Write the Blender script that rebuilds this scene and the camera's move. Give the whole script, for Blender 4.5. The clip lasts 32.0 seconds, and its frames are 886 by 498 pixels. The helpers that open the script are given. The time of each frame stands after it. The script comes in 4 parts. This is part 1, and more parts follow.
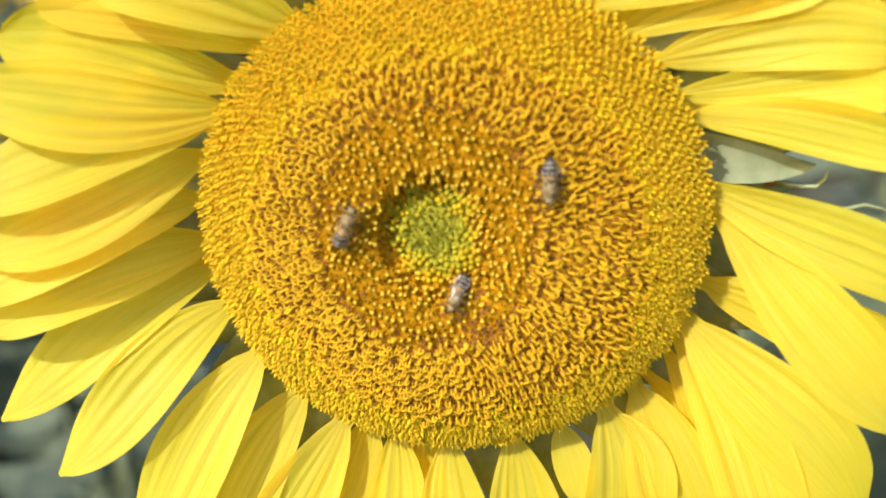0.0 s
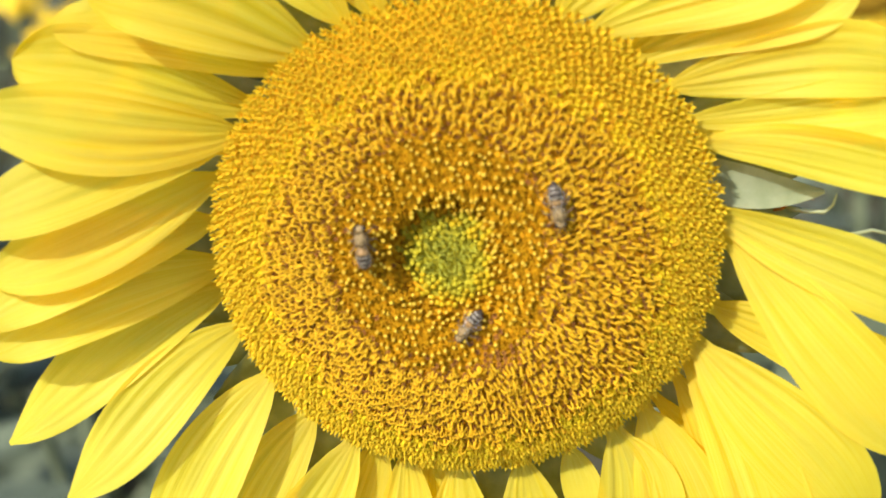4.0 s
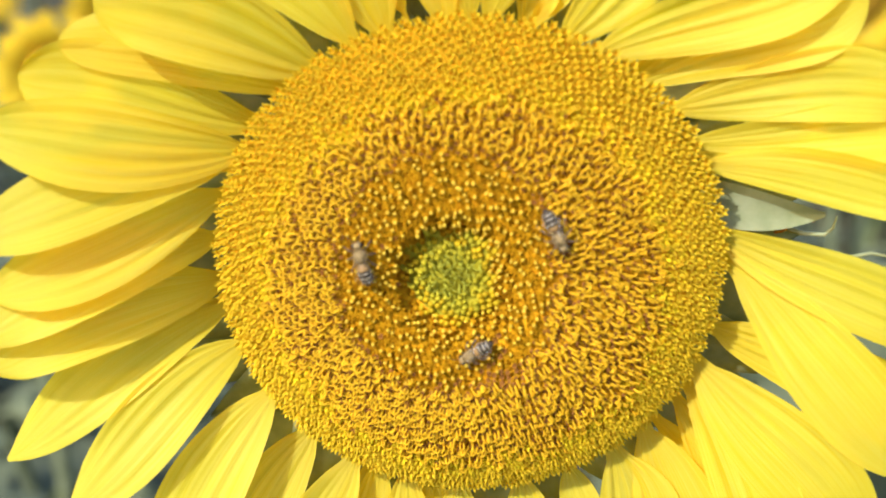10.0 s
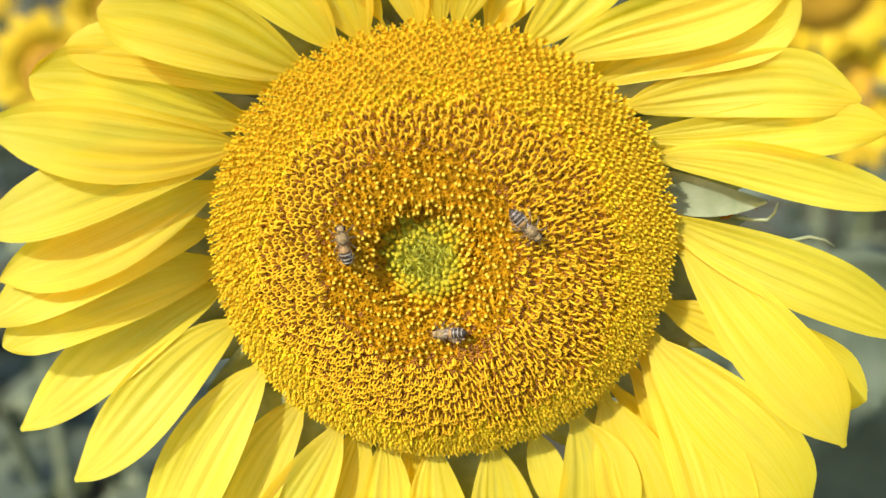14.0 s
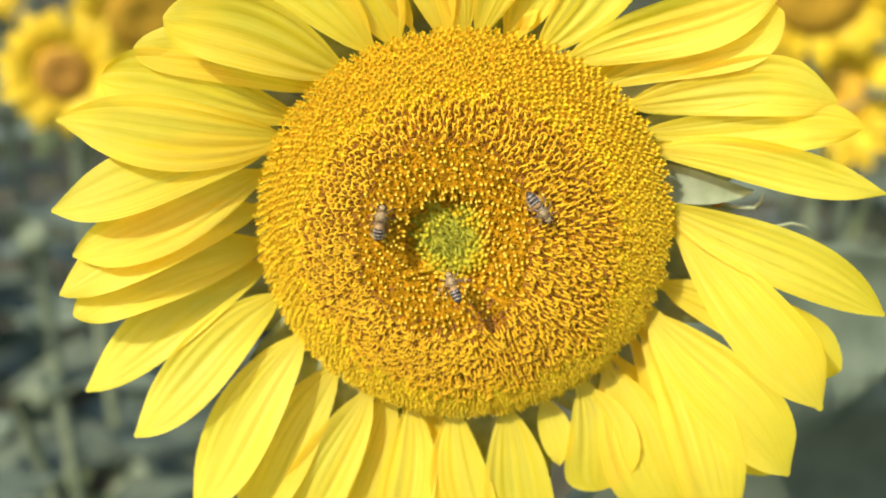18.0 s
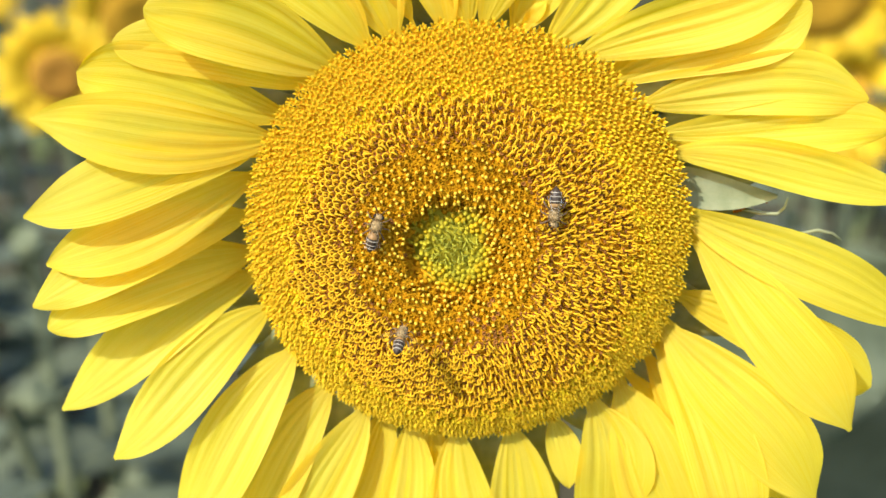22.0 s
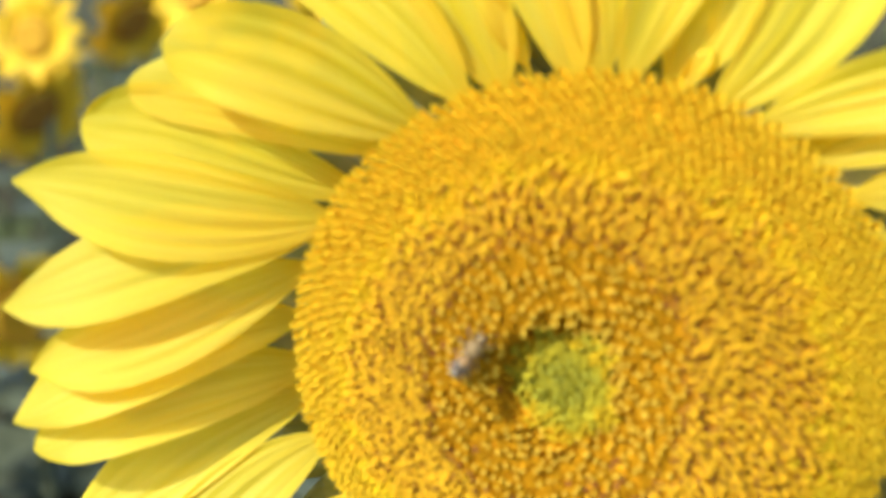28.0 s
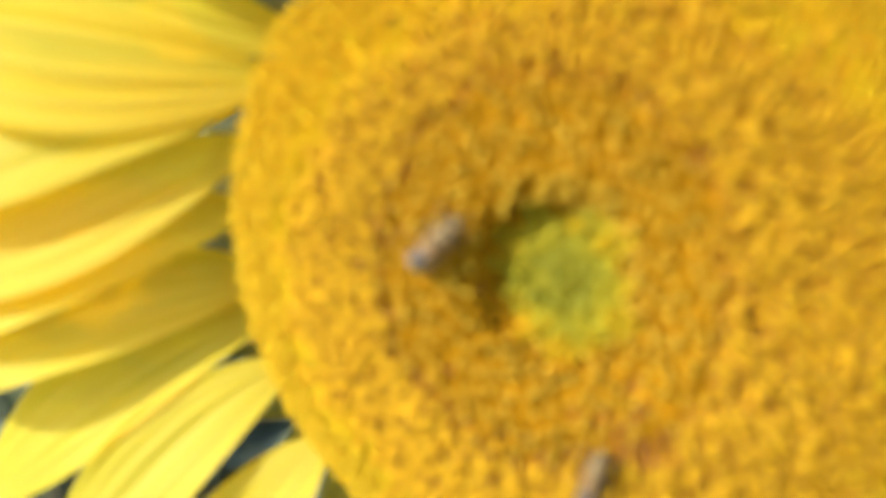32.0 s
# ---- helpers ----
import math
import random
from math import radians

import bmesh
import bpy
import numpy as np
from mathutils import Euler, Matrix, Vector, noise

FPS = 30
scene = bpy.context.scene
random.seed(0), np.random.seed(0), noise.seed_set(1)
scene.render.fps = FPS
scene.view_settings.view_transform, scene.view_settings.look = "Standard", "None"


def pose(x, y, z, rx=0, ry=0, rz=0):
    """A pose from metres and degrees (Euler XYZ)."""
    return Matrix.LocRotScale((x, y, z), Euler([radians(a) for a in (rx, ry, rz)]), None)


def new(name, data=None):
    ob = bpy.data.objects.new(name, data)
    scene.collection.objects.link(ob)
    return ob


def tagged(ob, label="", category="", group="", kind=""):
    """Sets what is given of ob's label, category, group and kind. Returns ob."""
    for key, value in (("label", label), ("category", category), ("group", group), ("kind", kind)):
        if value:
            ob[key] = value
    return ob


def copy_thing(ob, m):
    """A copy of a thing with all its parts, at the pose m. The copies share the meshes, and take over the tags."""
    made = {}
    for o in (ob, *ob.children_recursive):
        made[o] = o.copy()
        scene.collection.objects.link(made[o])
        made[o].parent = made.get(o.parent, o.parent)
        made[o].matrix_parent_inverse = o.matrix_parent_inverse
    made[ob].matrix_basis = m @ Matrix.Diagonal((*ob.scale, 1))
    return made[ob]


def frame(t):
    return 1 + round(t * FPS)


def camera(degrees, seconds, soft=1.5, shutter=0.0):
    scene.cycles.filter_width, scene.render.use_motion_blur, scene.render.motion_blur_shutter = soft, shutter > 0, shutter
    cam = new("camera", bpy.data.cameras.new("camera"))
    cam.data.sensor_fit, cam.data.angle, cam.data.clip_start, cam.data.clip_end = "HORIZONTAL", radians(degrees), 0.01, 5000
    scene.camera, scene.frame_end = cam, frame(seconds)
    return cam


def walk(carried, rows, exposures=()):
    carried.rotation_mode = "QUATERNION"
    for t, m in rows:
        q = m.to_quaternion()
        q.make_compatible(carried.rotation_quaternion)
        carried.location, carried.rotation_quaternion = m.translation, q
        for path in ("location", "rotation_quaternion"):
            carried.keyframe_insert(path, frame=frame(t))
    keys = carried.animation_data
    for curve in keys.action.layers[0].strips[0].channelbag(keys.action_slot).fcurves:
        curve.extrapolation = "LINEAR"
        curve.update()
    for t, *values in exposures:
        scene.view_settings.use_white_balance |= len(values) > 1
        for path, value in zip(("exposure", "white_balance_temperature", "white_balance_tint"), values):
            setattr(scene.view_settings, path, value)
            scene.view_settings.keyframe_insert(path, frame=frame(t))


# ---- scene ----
# ---------------------------------------------------------------- camera
cam = camera(38.0, 32.0, 1.5, 0.5)
cam.data.dof.use_dof = True
cam.data.dof.focus_distance = 0.382
cam.data.dof.aperture_fstop = 8.4
PATH = [
    (0, pose(0.0340, -0.3313, 1.4286, 70.78, 4.17, 4.82)),
    (0.5, pose(0.0332, -0.3316, 1.4291, 70.48, 4.18, 4.81)),
    (1, pose(0.0311, -0.3318, 1.4298, 70.47, 4.08, 4.59)),
    (1.5, pose(0.0282, -0.3325, 1.4290, 70.89, 3.96, 4.27)),
    (2, pose(0.0256, -0.3328, 1.4290, 71.31, 3.79, 4.01)),
    (2.5, pose(0.0248, -0.3329, 1.4303, 71.43, 3.74, 3.92)),
    (3, pose(0.0245, -0.3327, 1.4312, 71.43, 3.70, 3.87)),
    (3.5, pose(0.0232, -0.3326, 1.4326, 71.32, 3.66, 3.64)),
    (5.5, pose(0.0199, -0.3325, 1.4306, 71.48, 3.36, 3.42)),
    (6, pose(0.0171, -0.3324, 1.4305, 71.91, 3.23, 3.33)),
    (6.5, pose(0.0161, -0.3318, 1.4311, 72.07, 3.12, 3.31)),
    (7, pose(0.0160, -0.3314, 1.4302, 71.85, 2.78, 3.34)),
    (7.5, pose(0.0169, -0.3324, 1.4285, 71.85, 2.71, 3.55)),
    (8, pose(0.0177, -0.3308, 1.4305, 72.04, 2.64, 3.57)),
    (8.5, pose(0.0159, -0.3308, 1.4315, 72.30, 2.55, 3.26)),
    (9, pose(0.0128, -0.3313, 1.4331, 72.19, 2.57, 2.65)),
    (9.5, pose(0.0114, -0.3321, 1.4347, 72.03, 2.60, 2.33)),
    (10, pose(0.0129, -0.3332, 1.4350, 71.77, 2.62, 2.38)),
    (10.5, pose(0.0134, -0.3355, 1.4329, 71.98, 2.67, 2.29)),
    (11, pose(0.0137, -0.3367, 1.4317, 72.04, 2.65, 2.30)),
    (11.5, pose(0.0119, -0.3377, 1.4311, 72.16, 2.69, 2.11)),
    (12, pose(0.0124, -0.3377, 1.4309, 72.25, 2.72, 2.10)),
    (12.5, pose(0.0140, -0.3400, 1.4323, 72.26, 2.73, 2.03)),
    (13, pose(0.0175, -0.3471, 1.4363, 71.88, 2.74, 2.07)),
    (13.5, pose(0.0203, -0.3563, 1.4399, 71.51, 2.82, 2.13)),
    (15.5, pose(0.0218, -0.3898, 1.4481, 71.66, 2.84, 2.21)),
    (16, pose(0.0200, -0.3968, 1.4497, 71.76, 2.78, 2.11)),
    (16.5, pose(0.0198, -0.3999, 1.4513, 71.65, 2.74, 2.27)),
    (17, pose(0.0182, -0.4113, 1.4551, 71.52, 2.65, 2.23)),
    (17.5, pose(0.0162, -0.4116, 1.4538, 71.42, 2.52, 2.15)),
    (18, pose(0.0146, -0.4116, 1.4519, 71.56, 2.42, 2.09)),
    (18.5, pose(0.0143, -0.4109, 1.4516, 71.62, 2.38, 2.14)),
    (19, pose(0.0127, -0.4001, 1.4475, 71.52, 2.40, 2.01)),
    (19.5, pose(0.0132, -0.3943, 1.4458, 71.67, 2.45, 2.09)),
    (20, pose(0.0139, -0.3886, 1.4446, 71.89, 2.50, 2.23)),
    (20.5, pose(0.0145, -0.3839, 1.4447, 71.91, 2.52, 2.33)),
    (21, pose(0.0134, -0.3841, 1.4455, 71.78, 2.43, 2.19)),
    (21.5, pose(0.0135, -0.3842, 1.4446, 71.81, 2.41, 2.17)),
    (22, pose(0.0125, -0.3840, 1.4442, 71.74, 2.38, 2.07)),
    (22.5, pose(0.0126, -0.3826, 1.4431, 71.99, 2.44, 2.11)),
    (23, pose(0.0132, -0.3769, 1.4467, 72.04, 2.42, 2.01)),
    (23.5, pose(0.0180, -0.3681, 1.4480, 72.59, 2.53, 2.04)),
    (24, pose(0.0218, -0.3571, 1.4534, 72.87, 2.63, 2.11)),
    (24.5, pose(0.0201, -0.3456, 1.4577, 74.22, 3.18, 3.67)),
    (25, pose(0.0150, -0.3368, 1.4618, 74.58, 3.14, 4.51)),
    (25.5, pose(0.0161, -0.3291, 1.4609, 74.96, 2.81, 5.68)),
    (27.5, pose(0.0311, -0.2849, 1.4388, 74.00, 2.53, 10.89)),
    (28, pose(0.0291, -0.2742, 1.4318, 73.42, 1.99, 12.02)),
    (28.5, pose(0.0277, -0.2642, 1.4242, 72.02, 1.84, 13.44)),
    (29, pose(0.0274, -0.2536, 1.4174, 71.55, 2.23, 15.30)),
    (29.5, pose(0.0275, -0.2442, 1.4141, 71.86, 3.03, 17.46)),
    (30, pose(0.0291, -0.2366, 1.4095, 72.17, 4.14, 19.71)),
    (30.5, pose(0.0339, -0.2311, 1.4039, 72.35, 4.61, 20.92)),
    (31, pose(0.0403, -0.2210, 1.3982, 72.86, 4.81, 20.09)),
    (31.5, pose(0.0457, -0.2126, 1.3933, 73.35, 5.17, 19.40)),
    (32, pose(0.0491, -0.2053, 1.3886, 73.25, 5.39, 19.10)),
]
walk(cam, PATH, [(0.0, 1.07), (32.0, 1.17)])

# ---------------------------------------------------------------- world and sun
HEAD_Z = 1.32
HEAD = Matrix.Translation((0, 0, HEAD_Z)) @ pose(0, 0, 0, 90 - 2, 0, 0)   # the flower head's space: z out of its face
TO_SUN = Vector((-0.42, 0.64, 0.64)).normalized()
sun_way = (HEAD.to_3x3() @ TO_SUN).normalized()
world = bpy.data.worlds.new("sky")
scene.world = world
world.use_nodes = True
wn, wl = world.node_tree.nodes, world.node_tree.links
sky = wn.new("ShaderNodeTexSky")
sky.sky_type = "NISHITA"
sky.sun_disc = False
sky.sun_elevation = math.asin(sun_way.z)
sky.sun_rotation = math.atan2(sun_way.x, sun_way.y)
wn["Background"].inputs["Strength"].default_value = 0.15
wl.new(sky.outputs[0], wn["Background"].inputs["Color"])
sun_data = bpy.data.lights.new("sun", "SUN")
sun_data.energy = 2.8
sun_data.angle = radians(0.55)
sun_data.color = (1.0, 0.97, 0.91)
sun = new("sun", sun_data)
sun.rotation_mode = "QUATERNION"
sun.rotation_quaternion = (-sun_way).to_track_quat("-Z", "Y")
sun.location = (-3, -4, 6)


# ---------------------------------------------------------------- materials
def shade(name, stops, scale=200.0, rough=0.55, bump=0.0, bump_scale=900.0, spread=0.0, through_light=0.0, detail=4.0, stretch=(1, 1, 1), spec=0.3):
    """A procedural material: noise through a colour ramp, with a spread from piece to piece, fine relief, and light that passes through thin parts."""
    m = bpy.data.materials.new(name)
    m.use_nodes = True
    n, l = m.node_tree.nodes, m.node_tree.links
    b = n["Principled BSDF"]
    out = n["Material Output"]
    co = n.new("ShaderNodeTexCoord")
    mp = n.new("ShaderNodeMapping")
    mp.inputs["Scale"].default_value = stretch
    l.new(co.outputs["Object"], mp.inputs["Vector"])
    tex = n.new("ShaderNodeTexNoise")
    tex.inputs["Scale"].default_value = scale
    tex.inputs["Detail"].default_value = detail
    l.new(mp.outputs[0], tex.inputs["Vector"])
    ramp = n.new("ShaderNodeValToRGB")
    els = ramp.color_ramp.elements
    while len(els) < len(stops):
        els.new(0.5)
    for e, (at, c) in zip(els, stops):
        e.position, e.color = at, (*c, 1)
    l.new(tex.outputs[0], ramp.inputs[0])
    colour = ramp.outputs[0]
    if spread:
        oi = n.new("ShaderNodeObjectInfo")
        ge = n.new("ShaderNodeNewGeometry")
        add = n.new("ShaderNodeMath")
        add.operation = "ADD"
        l.new(oi.outputs["Random"], add.inputs[0])
        l.new(ge.outputs["Random Per Island"], add.inputs[1])
        fr = n.new("ShaderNodeMath")
        fr.operation = "FRACT"
        l.new(add.outputs[0], fr.inputs[0])
        rng = n.new("ShaderNodeMapRange")
        rng.inputs["To Min"].default_value = 1 - spread
        rng.inputs["To Max"].default_value = 1 + spread * 0.6
        l.new(fr.outputs[0], rng.inputs["Value"])
        hsv = n.new("ShaderNodeHueSaturation")
        l.new(rng.outputs[0], hsv.inputs["Value"])
        l.new(colour, hsv.inputs["Color"])
        colour = hsv.outputs[0]
    l.new(colour, b.inputs["Base Color"])
    b.inputs["Roughness"].default_value = rough
    b.inputs["Specular IOR Level"].default_value = spec
    if bump:
        t2 = n.new("ShaderNodeTexNoise")
        t2.inputs["Scale"].default_value = bump_scale
        t2.inputs["Detail"].default_value = 3
        l.new(mp.outputs[0], t2.inputs["Vector"])
        bp = n.new("ShaderNodeBump")
        bp.inputs["Strength"].default_value = bump
        bp.inputs["Distance"].default_value = 0.3 / bump_scale
        l.new(t2.outputs[0], bp.inputs["Height"])
        l.new(bp.outputs[0], b.inputs["Normal"])
    if through_light:
        tr = n.new("ShaderNodeBsdfTranslucent")
        l.new(colour, tr.inputs["Color"])
        mix = n.new("ShaderNodeMixShader")
        mix.inputs[0].default_value = through_light
        l.new(b.outputs[0], mix.inputs[1])
        l.new(tr.outputs[0], mix.inputs[2])
        l.new(mix.outputs[0], out.inputs["Surface"])
    return m


def petal_shade(name, thin, see, tint):
    """Ray petals: yellow with fine lengthwise veins (u runs across, v along), a warmer base, translucent."""
    m = bpy.data.materials.new(name)
    m.use_nodes = True
    n, l = m.node_tree.nodes, m.node_tree.links
    b = n["Principled BSDF"]
    uv = n.new("ShaderNodeTexCoord")
    mp = n.new("ShaderNodeMapping")
    mp.inputs["Scale"].default_value = (26, 0.8, 1)
    l.new(uv.outputs["UV"], mp.inputs["Vector"])
    veins = n.new("ShaderNodeTexNoise")
    veins.inputs["Scale"].default_value = 1.7
    veins.inputs["Detail"].default_value = 4
    l.new(mp.outputs[0], veins.inputs["Vector"])
    ramp = n.new("ShaderNodeValToRGB")
    ramp.color_ramp.elements[0].position, ramp.color_ramp.elements[0].color = 0.32, (*(0.89, 0.705, 0.014), 1)
    ramp.color_ramp.elements[1].position, ramp.color_ramp.elements[1].color = 0.66, (*(0.93, 0.81, 0.10), 1)
    l.new(veins.outputs[0], ramp.inputs[0])
    # warmer towards the base
    sep = n.new("ShaderNodeSeparateXYZ")
    l.new(uv.outputs["UV"], sep.inputs[0])
    rng = n.new("ShaderNodeMapRange")
    rng.inputs["From Min"].default_value, rng.inputs["From Max"].default_value = 0.0, 0.45
    rng.inputs["To Min"].default_value, rng.inputs["To Max"].default_value = 0.6, 0.0
    l.new(sep.outputs["Y"], rng.inputs["Value"])
    warm = n.new("ShaderNodeMix")
    warm.data_type = "RGBA"
    l.new(rng.outputs[0], warm.inputs["Factor"])
    l.new(ramp.outputs[0], warm.inputs["A"])
    warm.inputs["B"].default_value = (*(0.875, 0.61, 0.008), 1)
    # soft blotches, different on each petal
    blot = n.new("ShaderNodeTexNoise")
    blot.inputs["Scale"].default_value = 60
    l.new(uv.outputs["Object"], blot.inputs["Vector"])
    oi = n.new("ShaderNodeObjectInfo")
    add = n.new("ShaderNodeMath")
    add.operation = "ADD"
    l.new(blot.outputs[0], add.inputs[0])
    l.new(oi.outputs["Random"], add.inputs[1])
    r2 = n.new("ShaderNodeMapRange")
    r2.inputs["From Max"].default_value = 2
    r2.inputs["To Min"].default_value, r2.inputs["To Max"].default_value = 0.88, 1.1
    l.new(add.outputs[0], r2.inputs["Value"])
    hsv = n.new("ShaderNodeHueSaturation")
    l.new(r2.outputs[0], hsv.inputs["Value"])
    l.new(warm.outputs["Result"], hsv.inputs["Color"])
    l.new(hsv.outputs[0], b.inputs["Base Color"])
    b.inputs["Roughness"].default_value = 0.5
    b.inputs["Specular IOR Level"].default_value = 0.42
    bp = n.new("ShaderNodeBump")
    bp.inputs["Strength"].default_value = 0.4
    bp.inputs["Distance"].default_value = 0.0008
    l.new(veins.outputs[0], bp.inputs["Height"])
    l.new(bp.outputs[0], b.inputs["Normal"])
    tr = n.new("ShaderNodeBsdfTranslucent")
    deep = n.new("ShaderNodeMix")
    deep.data_type = "RGBA"
    deep.blend_type = "MULTIPLY"
    deep.inputs["Factor"].default_value = 1.0
    l.new(hsv.outputs[0], deep.inputs["A"])
    deep.inputs["B"].default_value = (1.0, 0.83, 0.04, 1)
    l.new(deep.outputs["Result"], tr.inputs["Color"])
    mix = n.new("ShaderNodeMixShader")
    mix.inputs[0].default_value = thin
    l.new(b.outputs[0], mix.inputs[1])
    l.new(tr.outputs[0], mix.inputs[2])
    clear = n.new("ShaderNodeBsdfTransparent")
    clear.inputs["Color"].default_value = (*tint, 1)
    both = n.new("ShaderNodeMixShader")
    both.inputs[0].default_value = see
    l.new(mix.outputs[0], both.inputs[1])
    l.new(clear.outputs[0], both.inputs[2])
    l.new(both.outputs[0], n["Material Output"].inputs["Surface"])
    return m


PETAL = petal_shade("petal_yellow", 0.48, 0.24, (1.0, 0.70, 0.02))
PETAL_BACK = petal_shade("petal_underside", 0.60, 0.90, (1.0, 0.94, 0.5))
STAR = shade("star_floret_yellow", [(0.3, (0.772, 0.538, 0.00927)), (0.7, (0.886, 0.664, 0.0206))], 700, 0.65, 0.2, 3000, 0.14, 0.3, spec=0.15)
OUTER = shade("outer_floret_lemon", [(0.3, (0.716, 0.47, 0.0109)), (0.7, (0.827, 0.58, 0.0257))], 700, 0.65, 0.2, 3000, 0.14, 0.3, spec=0.15)
TUBE = shade("tube_floret_orange", [(0.3, (0.65, 0.309, 0.00448)), (0.7, (0.795, 0.425, 0.0101))], 700, 0.65, 0.2, 3000, 0.2, 0.35, spec=0.15)
STYLE = shade("pollen_yellow", [(0.3, (0.765, 0.42, 0.00987)), (0.7, (0.876, 0.533, 0.0296))], 900, 0.9, 0.4, 4000, 0.16, 0.25, spec=0.1)
BUD = shade("bud_orange", [(0.3, (0.49, 0.222, 0.0022)), (0.7, (0.60, 0.305, 0.005))], 700, 0.8, 0.3, 3000, 0.18, 0.3, spec=0.12)
BUD_TIP = shade("bud_tip_yellow", [(0.3, (0.75, 0.485, 0.034)), (0.7, (0.81, 0.555, 0.06))], 900, 0.85, 0.2, 3000, 0.08, 0.2, spec=0.12)
GREEN_BUD = shade("bud_green", [(0.3, (0.50, 0.42, 0.020)), (0.7, (0.61, 0.51, 0.038))], 600, 0.6, 0.15, 3000, 0.2, 0.35, spec=0.15)
OLIVE_BUD = shade("bud_olive", [(0.3, (0.56, 0.375, 0.008)), (0.7, (0.67, 0.465, 0.018))], 600, 0.6, 0.15, 3000, 0.2, 0.3, spec=0.15)
ANTHER = shade("anther_brown", [(0.3, (0.253, 0.0943, 0.0138)), (0.7, (0.402, 0.161, 0.0253))], 900, 0.95, 0.2, 3000, 0.2, 0.15)
BED = shade("disc_bed", [(0.35, (0.575, 0.259, 0.00517)), (0.65, (0.701, 0.356, 0.00862))], 500, 0.8, 0.4, 1500, 0.0, 0.0, spec=0.1)
BRACT = shade("bract_green", [(0.3, (0.133, 0.166, 0.0747)), (0.7, (0.232, 0.266, 0.141))], 150, 0.6, 0.3, 1500, 0.2, 0.2, stretch=(1, 1, 1))
PALE_BRACT = shade("pale_bract", [(0.3, (0.224, 0.257, 0.124)), (0.7, (0.349, 0.373, 0.216))], 150, 0.6, 0.3, 1500, 0.15, 0.2)
LEAF = shade("leaf_green", [(0.3, (0.084, 0.103, 0.058)), (0.7, (0.172, 0.194, 0.116))], 25, 0.6, 0.5, 250, 0.25, 0.22)
STEM = shade("stem_green", [(0.3, (0.0905, 0.107, 0.0513)), (0.7, (0.162, 0.176, 0.0948))], 60, 0.65, 0.4, 700, 0.15)
SOIL = shade("dry_soil", [(0.25, (0.036, 0.0315, 0.0174)), (0.5, (0.0641, 0.0556, 0.0311)), (0.8, (0.107, 0.093, 0.0538))], 3.0, 0.95, 0.9, 30, detail=8, spec=0.08)
WEED = shade("weed_green", [(0.3, (0.0598, 0.083, 0.0239)), (0.7, (0.145, 0.166, 0.0568))], 20, 0.7, 0.0, 100, 0.3, 0.2)
FAR_PETAL = shade("far_petal_yellow", [(0.3, (0.8, 0.51, 0.0129)), (0.7, (0.856, 0.612, 0.035))], 40, 0.55, 0.2, 200, 0.15, 0.3)
FAR_DISC = shade("far_disc_orange", [(0.3, (0.415, 0.207, 0.0083)), (0.7, (0.548, 0.315, 0.0166))], 150, 0.85, 0.8, 500, 0.2)
FAR_EYE = shade("far_disc_brown", [(0.3, (0.249, 0.108, 0.00996)), (0.7, (0.373, 0.183, 0.0166))], 150, 0.9, 0.8, 500, 0.2)
FUR = shade("bee_fur", [(0.3, (0.208, 0.137, 0.0547)), (0.7, (0.394, 0.273, 0.12))], 1800, 0.85, 0.8, 4000)
CHITIN = shade("bee_chitin", [(0.3, (0.0264, 0.018, 0.012)), (0.7, (0.066, 0.0432, 0.0264))], 900, 0.4, 0.3, 3000)
LEG = shade("bee_leg", [(0.3, (0.0996, 0.0622, 0.0291)), (0.7, (0.183, 0.116, 0.0581))], 900, 0.5, 0.3, 3000)
AMBER = shade("bee_amber", [(0.3, (0.216, 0.119, 0.0398)), (0.7, (0.346, 0.198, 0.0697))], 1600, 0.5, 0.4, 4000)
BAND = shade("bee_pale_band", [(0.3, (0.27, 0.235, 0.17)), (0.7, (0.43, 0.37, 0.28))], 1600, 0.85, 0.6, 4000)
EYE = shade("bee_eye", [(0.3, (0.012, 0.010, 0.010)), (0.7, (0.03, 0.024, 0.02))], 2000, 0.25, 0.2, 6000)
POLLEN = shade("pollen_load", [(0.3, (0.75, 0.36, 0.02)), (0.7, (0.88, 0.5, 0.04))], 1500, 0.9, 0.5, 4000)


